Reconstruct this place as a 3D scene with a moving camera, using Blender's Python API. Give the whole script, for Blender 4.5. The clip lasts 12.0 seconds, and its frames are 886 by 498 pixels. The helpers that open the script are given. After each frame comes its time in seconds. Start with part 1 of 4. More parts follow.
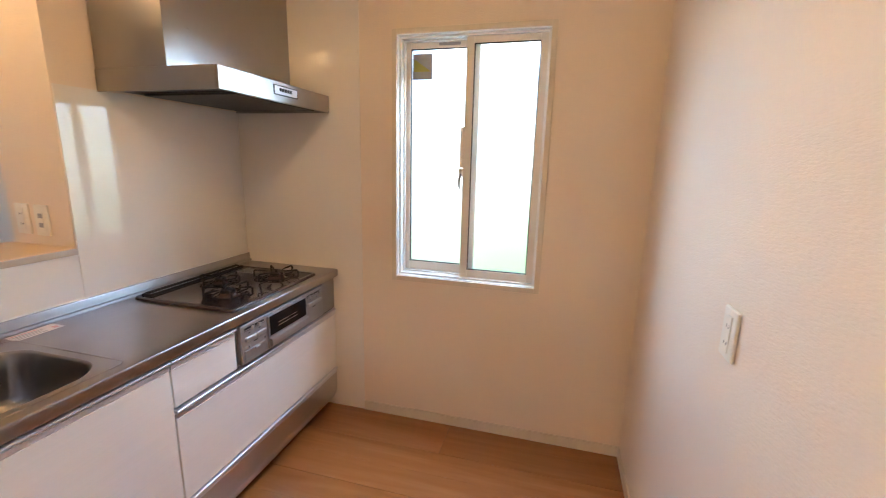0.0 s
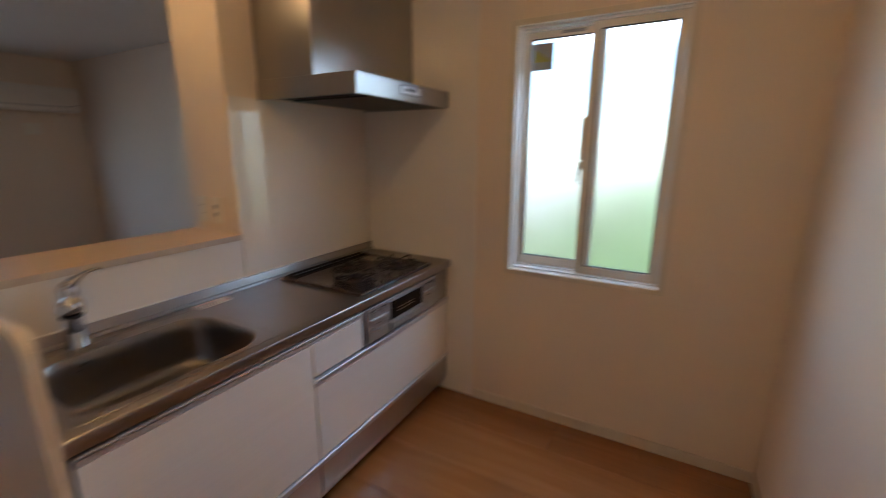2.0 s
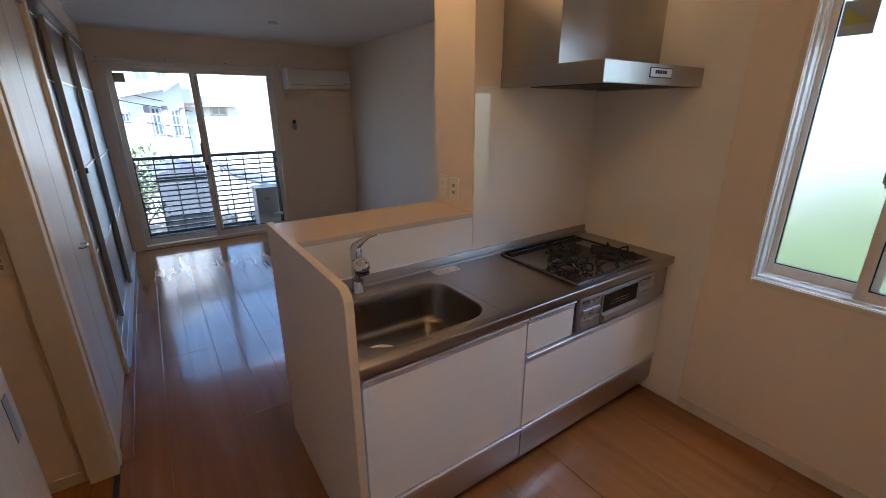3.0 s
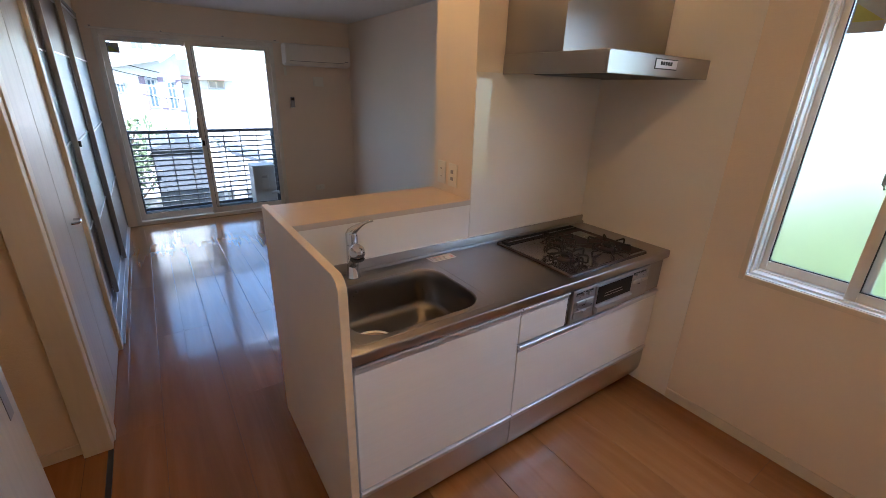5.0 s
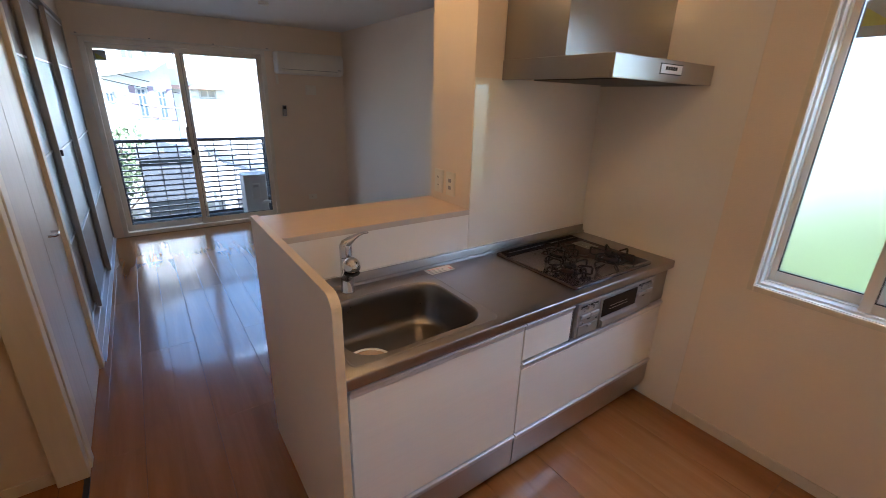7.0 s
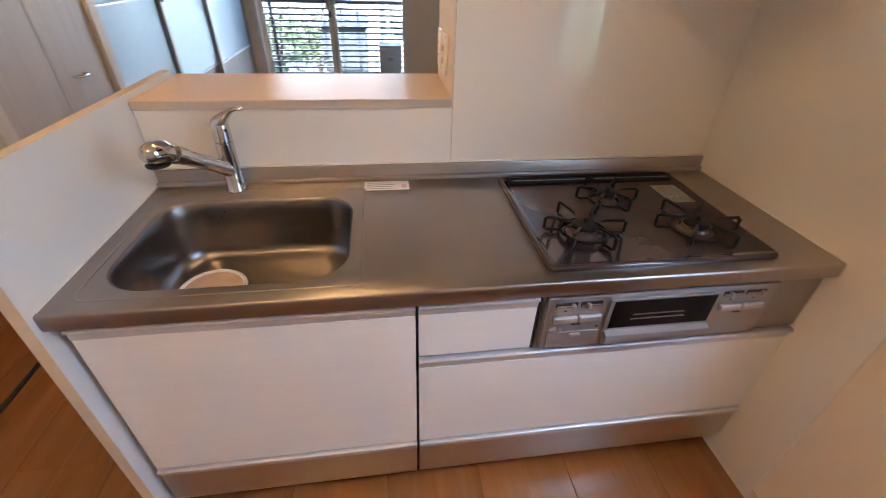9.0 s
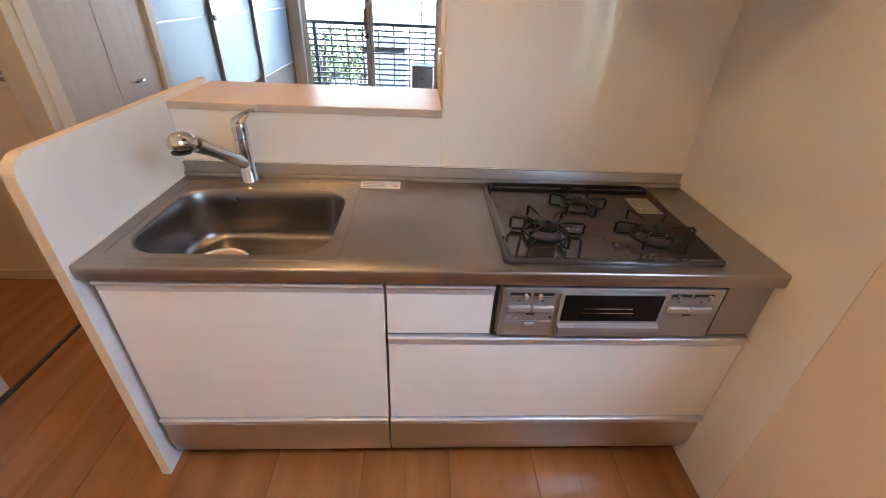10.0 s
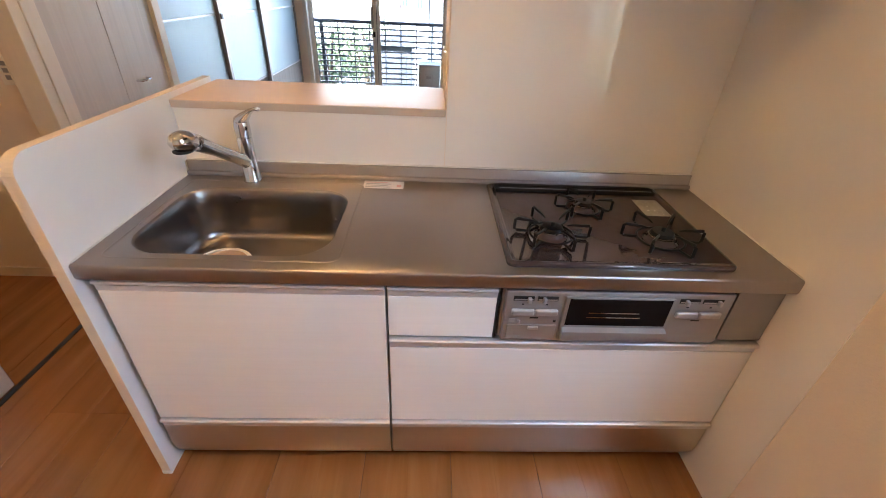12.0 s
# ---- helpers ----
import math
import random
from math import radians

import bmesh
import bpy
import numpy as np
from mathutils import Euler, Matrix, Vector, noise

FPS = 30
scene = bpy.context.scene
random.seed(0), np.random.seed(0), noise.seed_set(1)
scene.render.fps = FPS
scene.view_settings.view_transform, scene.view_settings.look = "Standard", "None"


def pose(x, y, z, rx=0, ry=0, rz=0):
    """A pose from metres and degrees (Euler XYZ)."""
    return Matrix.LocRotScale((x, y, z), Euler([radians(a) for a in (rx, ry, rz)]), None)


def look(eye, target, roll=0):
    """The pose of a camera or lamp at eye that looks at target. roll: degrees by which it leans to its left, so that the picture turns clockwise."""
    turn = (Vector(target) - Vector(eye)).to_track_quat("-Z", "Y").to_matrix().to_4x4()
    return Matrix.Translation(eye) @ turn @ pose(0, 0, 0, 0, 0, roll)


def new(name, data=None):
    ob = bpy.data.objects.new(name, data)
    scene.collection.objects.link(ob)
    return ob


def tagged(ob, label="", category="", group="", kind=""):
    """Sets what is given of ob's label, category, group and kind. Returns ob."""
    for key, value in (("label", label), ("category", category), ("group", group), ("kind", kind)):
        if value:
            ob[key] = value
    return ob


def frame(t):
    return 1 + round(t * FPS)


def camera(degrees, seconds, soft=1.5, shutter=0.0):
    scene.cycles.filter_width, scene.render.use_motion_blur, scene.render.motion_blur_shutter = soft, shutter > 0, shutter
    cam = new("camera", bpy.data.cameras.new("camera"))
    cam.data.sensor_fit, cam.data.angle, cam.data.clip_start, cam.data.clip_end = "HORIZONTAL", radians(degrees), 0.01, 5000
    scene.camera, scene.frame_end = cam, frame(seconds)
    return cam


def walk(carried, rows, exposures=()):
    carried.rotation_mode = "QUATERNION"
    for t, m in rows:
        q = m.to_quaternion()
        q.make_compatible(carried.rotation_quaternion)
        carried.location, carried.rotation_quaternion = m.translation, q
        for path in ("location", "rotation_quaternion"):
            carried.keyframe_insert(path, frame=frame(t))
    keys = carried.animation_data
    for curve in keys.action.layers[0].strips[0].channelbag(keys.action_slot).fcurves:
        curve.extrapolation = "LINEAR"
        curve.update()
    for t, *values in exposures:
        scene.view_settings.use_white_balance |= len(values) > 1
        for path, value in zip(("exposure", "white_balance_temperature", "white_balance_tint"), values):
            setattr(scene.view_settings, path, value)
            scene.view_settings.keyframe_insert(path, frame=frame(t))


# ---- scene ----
cam = camera(93.3, 12.0, soft=0.5, shutter=0.5)
PATH = [
    (0, (-0.262, -1.168, 1.462), (1.628, -0.661, 1.05), 1.4),
    (0.5, (-0.264, -1.194, 1.476), (1.66, -0.783, 1.113), 1.4),
    (1, (-0.264, -1.208, 1.484), (1.667, -0.823, 1.133), 0.5),
    (1.5, (-0.267, -1.184, 1.483), (1.6, -0.593, 1.075), -0.3),
    (2, (-0.299, -1.115, 1.486), (1.4, -0.17, 1.017), 0.2),
    (2.2, (-0.352, -1.094, 1.498), (1.14, 0.109, 0.927), 0.5),
    (2.5, (-0.378, -1.04, 1.586), (0.753, 0.475, 0.933), -1.7),
    (2.7, (-0.414, -1.039, 1.598), (0.665, 0.521, 0.965), -0.6),
    (4.5, (-0.404, -1.039, 1.624), (0.655, 0.506, 0.923), 1.4),
    (5, (-0.402, -1.031, 1.62), (0.664, 0.504, 0.907), 1.7),
    (5.5, (-0.399, -1.022, 1.619), (0.675, 0.505, 0.899), 1.7),
    (6, (-0.393, -1.004, 1.619), (0.709, 0.513, 0.923), 1.6),
    (6.5, (-0.387, -0.981, 1.614), (0.739, 0.52, 0.922), 1.6),
    (7, (-0.374, -0.949, 1.603), (0.726, 0.58, 0.93), 1.7),
    (7.2, (-0.331, -0.92, 1.556), (0.722, 0.62, 0.835), 1.7),
    (7.5, (-0.171, -0.866, 1.478), (0.792, 0.671, 0.635), 1.3),
    (7.7, (-0.016, -0.837, 1.428), (0.935, 0.615, 0.433), 3.0),
    (9.3, (0.743, -0.684, 1.44), (0.852, 0.965, 0.314), 0.9),
    (9.5, (0.771, -0.737, 1.445), (0.843, 0.936, 0.352), 0.5),
    (10, (0.82, -0.857, 1.448), (0.929, 0.84, 0.395), 2.9),
    (10.5, (0.844, -0.886, 1.452), (0.904, 0.835, 0.435), 2.4),
    (11, (0.823, -0.885, 1.454), (0.871, 0.831, 0.428), 2.1),
    (11.5, (0.812, -0.877, 1.456), (0.877, 0.839, 0.429), 2.3),
    (12, (0.831, -0.837, 1.444), (0.91, 0.858, 0.387), 2.8),
]
walk(cam, [(t, look(eye, target, roll)) for t, eye, target, roll in PATH],
     [(t, 2.75 + s, k, 11) for t, s, k in ((0.0, 0.38, 5530), (0.5, -0.02, 5500), (1.0, -0.28, 5580), (1.5, -0.55, 5630), (2.0, -0.82, 5630), (2.5, -0.86, 5380), (4.5, -0.43, 5400), (7.0, -0.42, 5400), (7.5, -0.42, 5430), (9.5, 0.38, 5580), (12.0, 0.42, 5730))])

# ---- world, sun, lamps ----
world = bpy.data.worlds.new("sky")
scene.world = world
world.use_nodes = True
wn, wl = world.node_tree.nodes, world.node_tree.links
sky = wn.new("ShaderNodeTexSky")
sky.sky_type = "NISHITA"
sky.sun_disc = False
sky.dust_density = 0.3
sky.sun_elevation, sky.sun_rotation = radians(38), radians(200)
wl.new(sky.outputs[0], wn["Background"].inputs[0])
wn["Background"].inputs[1].default_value = 0.15

sun = new("sun", bpy.data.lights.new("sun", "SUN"))
sun.data.energy, sun.data.angle, sun.data.color = 5.0, radians(0.5), (1.0, 0.95, 0.88)
sun.matrix_world = look((-6.8, -18.7, 15.5), (0, 0, 0))


def lamp(name, xyz, power, radius, colour):
    ob = new(name, bpy.data.lights.new(name, "POINT"))
    ob.data.energy, ob.data.shadow_soft_size, ob.data.color = power, radius, colour
    ob.location = xyz
    return ob


WARM = (1.0, 0.565, 0.20)
lamp("kitchen_lamp", (0.16, -0.59, 2.33), 2.1, 0.045, WARM)
lamp("counter_lamp", (0.42, 0.74, 2.33), 1.3, 0.05, WARM)
# unseen warm fill light, added to brighten the hall
lamp("hall_fill", (-1.7, 0.4, 2.3), 0.48, 0.06, (1.0, 0.50, 0.14))


def window_light(name, eye, target, w, h, power, colour):
    data = bpy.data.lights.new(name, "AREA")
    data.shape, data.size, data.size_y, data.energy, data.color = "RECTANGLE", w, h, power, colour
    ob = new(name, data)
    ob.matrix_world = look(eye, target)
    return ob


# added area lamp outside, above the kitchen window's head, standing in for skylight
window_light("window_daylight_fill", (2.16, -0.80, 2.20), (0.9, -0.60, 1.05), 0.70, 0.42, 3.2, (0.70, 0.82, 1.0))


# added area lamp outside, hidden above the balcony door's head, boosting the daylight
window_light("balcony_daylight_fill", (0.18, 5.13, 2.32), (0.4, 3.0, 0.5), 1.7, 0.40, 5.0, (0.70, 0.81, 1.0))


# ---- materials ----
def material(name, colour, rough=0.5, metal=0.0, **sockets):
    m = bpy.data.materials.new(name)
    m.use_nodes = True
    b = m.node_tree.nodes["Principled BSDF"]
    b.inputs["Base Color"].default_value = (*colour, 1)
    b.inputs["Roughness"].default_value = rough
    b.inputs["Metallic"].default_value = metal
    for key, value in sockets.items():
        b.inputs[key.replace("_", " ")].default_value = value
    return m


def nodes(m):
    t = m.node_tree
    return t.nodes, t.links, t.nodes["Principled BSDF"]


def coords(m, scale):
    n, l, _ = nodes(m)
    g, mp = n.new("ShaderNodeNewGeometry"), n.new("ShaderNodeMapping")
    mp.inputs["Scale"].default_value = scale
    l.new(g.outputs["Position"], mp.inputs["Vector"])
    return mp.outputs[0]


def noise_tex(m, scale, size, detail=4.0, rough=0.55):
    n, l, _ = nodes(m)
    t = n.new("ShaderNodeTexNoise")
    t.inputs["Scale"].default_value, t.inputs["Detail"].default_value, t.inputs["Roughness"].default_value = size, detail, rough
    l.new(coords(m, scale), t.inputs["Vector"])
    return t.outputs["Fac"]


def ramp(m, fac, stops):
    n, l, _ = nodes(m)
    r = n.new("ShaderNodeValToRGB")
    while len(r.color_ramp.elements) < len(stops):
        r.color_ramp.elements.new(0.5)
    for e, (p, c) in zip(r.color_ramp.elements, stops):
        e.position, e.color = p, (*c, 1)
    l.new(fac, r.inputs[0])
    return r.outputs[0]


def spread(m, fac, low, high):
    n, l, _ = nodes(m)
    r = n.new("ShaderNodeMapRange")
    r.inputs["To Min"].default_value, r.inputs["To Max"].default_value = low, high
    l.new(fac, r.inputs["Value"])
    return r.outputs[0]


def bump(m, fac, strength, distance=0.002):
    n, l, b = nodes(m)
    t = n.new("ShaderNodeBump")
    t.inputs["Strength"].default_value, t.inputs["Distance"].default_value = strength, distance
    l.new(fac, t.inputs["Height"])
    l.new(t.outputs[0], b.inputs["Normal"])


def wallpaper(name, colour):
    m = material(name, colour, 0.75)
    n, l, b = nodes(m)
    big = noise_tex(m, (1, 1, 1), 1.3, 3)
    d = tuple(c * 0.965 for c in colour)
    l.new(ramp(m, big, [(0.3, d), (0.7, colour)]), b.inputs["Base Color"])
    bump(m, noise_tex(m, (0.25, 0.25, 1), 260, 3, 0.65), 0.7, 0.0018)
    return m


def mottled(name, colour, rough, metal=0.0, amount=0.06, size=6, rough_amount=0.08, **sockets):
    m = material(name, colour, rough, metal, **sockets)
    n, l, b = nodes(m)
    f = noise_tex(m, (1, 1, 1), size, 5)
    l.new(ramp(m, f, [(0.25, tuple(c * (1 - amount) for c in colour)), (0.75, tuple(min(1, c * (1 + amount)) for c in colour))]), b.inputs["Base Color"])
    l.new(spread(m, noise_tex(m, (1, 1, 1), size * 3.1, 4), rough - rough_amount, rough + rough_amount), b.inputs["Roughness"])
    return m


def brushed(name, colour, rough, scale, amount=0.05, grain=0.05):
    m = material(name, colour, rough, 1.0)
    n, l, b = nodes(m)
    f = noise_tex(m, scale, 1.0, 3, 0.7)
    l.new(spread(m, f, rough - amount, rough + amount), b.inputs["Roughness"])
    s = noise_tex(m, (1, 1, 1), 5, 4)
    l.new(ramp(m, s, [(0.3, tuple(c * 0.94 for c in colour)), (0.7, colour)]), b.inputs["Base Color"])
    bump(m, f, grain, 0.0006)
    return m


def wood(name, dark, mid, light, scale, rough, size=1.0, random_tint=0.0, grain=0.06, coat=0.0, streak=0.5):
    m = material(name, mid, rough, 0.0, Coat_Weight=coat, Coat_Roughness=0.085)
    n, l, b = nodes(m)
    info = n.new("ShaderNodeObjectInfo")
    vec = coords(m, scale)
    add = n.new("ShaderNodeVectorMath")
    add.operation = "MULTIPLY_ADD"
    comb = n.new("ShaderNodeCombineXYZ")
    for i in range(3):
        comb.inputs[i].default_value = 7.3 + 5.1 * i
    l.new(vec, add.inputs[2])
    l.new(comb.outputs[0], add.inputs[0])
    l.new(info.outputs["Random"], add.inputs[1])
    t = n.new("ShaderNodeTexNoise")
    t.inputs["Scale"].default_value, t.inputs["Detail"].default_value, t.inputs["Roughness"].default_value, t.inputs["Distortion"].default_value = size, 6, 0.6, 0.6
    l.new(add.outputs[0], t.inputs["Vector"])
    col = ramp(m, t.outputs["Fac"], [(0.5 - streak * 0.5, dark), (0.5, mid), (0.5 + streak * 0.5, light)])
    hsv = n.new("ShaderNodeHueSaturation")
    l.new(spread(m, info.outputs["Random"], 1 - random_tint, 1 + random_tint), hsv.inputs["Value"])
    l.new(col, hsv.inputs["Color"])
    l.new(hsv.outputs[0], b.inputs["Base Color"])
    l.new(spread(m, t.outputs["Fac"], rough - 0.04, rough + 0.06), b.inputs["Roughness"])
    bump(m, t.outputs["Fac"], grain, 0.001)
    return m


WALL = wallpaper("wallpaper_cream", (0.835, 0.722, 0.595))
CEIL = wallpaper("ceiling_white", (0.80, 0.775, 0.735))
PANEL = mottled("kitchen_panel_white", (0.86, 0.815, 0.75), 0.055, 0, 0.015, 2, 0.015, Coat_Weight=0.5, Coat_Roughness=0.03)
FLOOR = wood("floor_wood", (0.215, 0.078, 0.019), (0.305, 0.121, 0.032), (0.40, 0.177, 0.053), (9, 0.7, 9), 0.22, 1.0, 0.05, 0.03, 0.8, 0.62)
JOINT = mottled("floor_joint", (0.10, 0.055, 0.03), 0.6)
CAB = wood("cabinet_white_grain", (0.845, 0.82, 0.785), (0.865, 0.84, 0.808), (0.88, 0.857, 0.826), (2.5, 60, 90), 0.34, 1.0, 0.0, 0.05)
EDGEWHITE = mottled("laminate_white", (0.82, 0.79, 0.75), 0.35, 0, 0.02, 4, 0.05)
CREAM = wood("cream_wood_edge", (0.68, 0.55, 0.40), (0.74, 0.61, 0.45), (0.78, 0.66, 0.50), (2, 2, 20), 0.42)
SILLWOOD = wood("cream_laminate", (0.66, 0.485, 0.32), (0.685, 0.51, 0.34), (0.71, 0.535, 0.365), (0.8, 14, 8), 0.30, 1.0, 0, 0.01)
STEEL = brushed("stainless_brushed", (0.385, 0.35, 0.335), 0.32, (3, 260, 260), 0.06, 0.05)
BOWL = mottled("stainless_bowl", (0.30, 0.275, 0.26), 0.28, 1.0, 0.04, 4, 0.015)
HOOD = brushed("hood_steel", (0.42, 0.405, 0.395), 0.30, (3, 300, 300), 0.05, 0.04)
ALU = material("aluminium_rail", (0.70, 0.70, 0.73), 0.36, 0.55)
KICK = brushed("kick_steel", (0.60, 0.56, 0.52), 0.38, (2, 120, 120), 0.05, 0.05)
CHROME = mottled("chrome", (0.66, 0.66, 0.67), 0.06, 1.0, 0.02, 9, 0.03)
ENAMEL = mottled("stove_enamel_brown", (0.052, 0.037, 0.037), 0.10, 0.0, 0.12, 30, 0.03, Coat_Weight=0.2, Coat_Roughness=0.05)
IRON = mottled("black_iron", (0.010, 0.0095, 0.010), 0.55, 0.0, 0.2, 80, 0.1, Specular_IOR_Level=0.12)
BURNER = mottled("burner_metal", (0.10, 0.08, 0.075), 0.25, 1.0, 0.2, 60, 0.08)
SILVER = mottled("silver_paint", (0.37, 0.35, 0.345), 0.36, 0.6, 0.05, 20, 0.05)
SILVERLIGHT = mottled("silver_plastic", (0.46, 0.44, 0.435), 0.36, 0.45, 0.04, 20, 0.05)
DARKGLASS = material("dark_oven_glass", (0.010, 0.008, 0.008), 0.05, 0.0, Specular_IOR_Level=0.10)
BLACK = mottled("black_plastic", (0.02, 0.02, 0.021), 0.45, 0, 0.2, 40)
# near-black that paints the shade inside narrow gaps
GAPSHADE = mottled("gap_shade", (0.03, 0.028, 0.027), 0.7, 0, 0.2, 12)
PLASTIC = mottled("white_plastic", (0.82, 0.78, 0.68), 0.32, 0, 0.02, 12, 0.04)
GREYPLASTIC = mottled("grey_plastic", (0.33, 0.33, 0.34), 0.4, 0, 0.05, 12)
SASH = mottled("cream_sash", (0.76, 0.715, 0.63), 0.36, 0.0, 0.03, 8, 0.05)
FRAMEWHITE = mottled("white_window_frame", (0.86, 0.86, 0.84), 0.17, 0.0, 0.02, 8, 0.03, Coat_Weight=0.6, Coat_Roughness=0.06)
SASHGREY = mottled("grey_aluminium", (0.36, 0.345, 0.33), 0.36, 0.7, 0.05, 8, 0.05)
BRONZE = mottled("bronze_rail", (0.085, 0.088, 0.10), 0.4, 0.4, 0.1, 8, 0.05)
DOORWOOD = wood("door_pale_wood", (0.49, 0.43, 0.365), (0.56, 0.495, 0.425), (0.61, 0.545, 0.475), (30, 30, 1.1), 0.38, 1.0, 0.02, 0.05)
TRIM = wood("trim_cream", (0.67, 0.59, 0.47), (0.71, 0.63, 0.51), (0.74, 0.66, 0.545), (20, 20, 2), 0.4, 1.0, 0, 0.04)
BROWNPANEL = wood("door_grey_wood", (0.20, 0.165, 0.14), (0.26, 0.22, 0.19), (0.31, 0.27, 0.235), (30, 30, 1.2), 0.42)
PAPER = mottled("paper_label", (0.78, 0.73, 0.70), 0.6, 0, 0.04, 40)
PINK = mottled("print_pink", (0.72, 0.42, 0.38), 0.6, 0, 0.1, 60)
PRINT = mottled("print_grey", (0.42, 0.40, 0.38), 0.6, 0, 0.1, 60)
OLIVE = mottled("sticker_olive", (0.34, 0.34, 0.08), 0.5, 0, 0.06, 30)
STICKGREY = mottled("sticker_grey", (0.30, 0.32, 0.33), 0.5, 0, 0.06, 30)
WICKER = mottled("basket_tan", (0.62, 0.42, 0.28), 0.5, 0, 0.08, 30)
CLEAR = material("clear_glass", (0.97, 0.99, 0.98), 0.0, 0.0, Transmission_Weight=1.0, IOR=1.05)
FROST = material("frosted_glass", (0.95, 0.965, 0.94), 0.47, 0.0, Transmission_Weight=1.0, IOR=1.2)
bump(FROST, noise_tex(FROST, (1, 1, 1), 190, 2, 0.5), 0.32, 0.0015)
DOORFROST = mottled("frosted_panel", (0.50, 0.62, 0.69), 0.46, 0, 0.02, 3, 0.05, Transmission_Weight=0.7, IOR=1.35)
FILLER = mottled("filler_steel", (0.33, 0.31, 0.295), 0.38, 0.6, 0.05, 14, 0.05)
SHEEN = mottled("glossy_label", (0.30, 0.28, 0.26), 0.25, 0.2, 0.25, 26, 0.08)
SEALANT = mottled("white_sealant", (0.80, 0.77, 0.70), 0.45, 0, 0.05, 20)
GASKET = material("gasket_black", (0.02, 0.02, 0.022), 0.6)
ACWHITE = mottled("air_conditioner_white", (0.78, 0.75, 0.70), 0.35, 0, 0.02, 6)
UNIT = mottled("outdoor_unit_grey", (0.46, 0.47, 0.48), 0.45, 0, 0.04, 8)
CONCRETE = mottled("concrete", (0.36, 0.35, 0.33), 0.8, 0, 0.12, 5)
BALCONY = mottled("balcony_sheet_grey", (0.06, 0.065, 0.075), 0.85, 0, 0.1, 6)
SILLEDGE = mottled("counter_edge_grey", (0.56, 0.48, 0.40), 0.4, 0.1, 0.04, 10)
STUCCO = mottled("stucco_white", (0.75, 0.74, 0.72), 0.85, 0, 0.05, 4)
STUCCOGREY = mottled("stucco_pale_grey", (0.76, 0.775, 0.79), 0.85, 0, 0.06, 4)
ROOFTILE = mottled("roof_slate", (0.24, 0.25, 0.27), 0.6, 0, 0.2, 6)
REDTRIM = mottled("eave_red_brown", (0.42, 0.26, 0.21), 0.6, 0, 0.15, 8)
SHUTTER = mottled("shutter_mauve", (0.26, 0.20, 0.25), 0.6, 0, 0.12, 10)
PANE = material("house_pane", (0.07, 0.10, 0.13), 0.08, 0.0, Coat_Weight=0.5)
GRASS = mottled("grass", (0.10, 0.16, 0.04), 0.9, 0, 0.35, 12)
GROUND = mottled("earth_ground", (0.20, 0.185, 0.16), 0.95, 0, 0.25, 3)
HEDGE = mottled("hedge_green", (0.15, 0.17, 0.065), 0.6, 0, 0.35, 20)
LEAF = mottled("leaf_green", (0.12, 0.16, 0.085), 0.6, 0, 0.35, 20)
BARK = mottled("bark", (0.12, 0.085, 0.06), 0.9, 0, 0.3, 20)
SHED = mottled("shed_dark_blue", (0.085, 0.097, 0.12), 0.5, 0.2, 0.12, 8)
FILTER = mottled("hood_filter_grey", (0.05, 0.048, 0.046), 0.42, 0.5, 0.08, 20)


# ---- building helpers ----
def box(bm, x0, x1, y0, y1, z0, z1, bevel=0.0, seg=2):
    vs = [bm.verts.new((x, y, z)) for x in (x0, x1) for y in (y0, y1) for z in (z0, z1)]
    fs = [bm.faces.new([vs[i] for i in f]) for f in ((0, 1, 3, 2), (4, 6, 7, 5), (0, 4, 5, 1), (2, 3, 7, 6), (0, 2, 6, 4), (1, 5, 7, 3))]
    if bevel:
        edges = list({e for f in fs for e in f.edges})
        bmesh.ops.bevel(bm, geom=edges, offset=bevel, segments=seg, affect="EDGES", profile=0.5)
    return bm


def boxed(*dims, bevel=0.0, seg=2):
    return box(bmesh.new(), *dims, bevel=bevel, seg=seg)


def part(name, bm, mat, parent=None, label="", smooth=False):
    bmesh.ops.recalc_face_normals(bm, faces=bm.faces[:])
    me = bpy.data.meshes.new(name)
    bm.to_mesh(me)
    bm.free()
    me.materials.append(mat)
    if smooth:
        me.polygons.foreach_set("use_smooth", [True] * len(me.polygons))
        me.set_sharp_from_angle(angle=radians(40))
    ob = new(name, me)
    if parent is not None:
        ob.parent = parent
        if parent.type == "EMPTY":
            ob.matrix_parent_inverse = Matrix.Translation(-parent.location)
    if label:
        ob["label"] = label
    return ob


def thing(name, at, label, category, group="", kind=""):
    e = new(name)
    e.empty_display_size = 0.05
    e.location = at
    return tagged(e, label, category, group, kind)


def structure(name, bm, mat, label, category):
    return tagged(part(name, bm, mat), label, category, kind="structure")


def prism(bm, outline, axis, a, b):
    """Extrudes a closed outline of 2D points along an axis from a to b."""
    put = {"x": lambda u, v, w: (w, u, v), "y": lambda u, v, w: (u, w, v), "z": lambda u, v, w: (u, v, w)}[axis]
    lo = [bm.verts.new(put(u, v, a)) for u, v in outline]
    hi = [bm.verts.new(put(u, v, b)) for u, v in outline]
    n = len(outline)
    bm.faces.new(lo[::-1]), bm.faces.new(hi)
    for i in range(n):
        bm.faces.new((lo[i], lo[(i + 1) % n], hi[(i + 1) % n], hi[i]))
    return bm


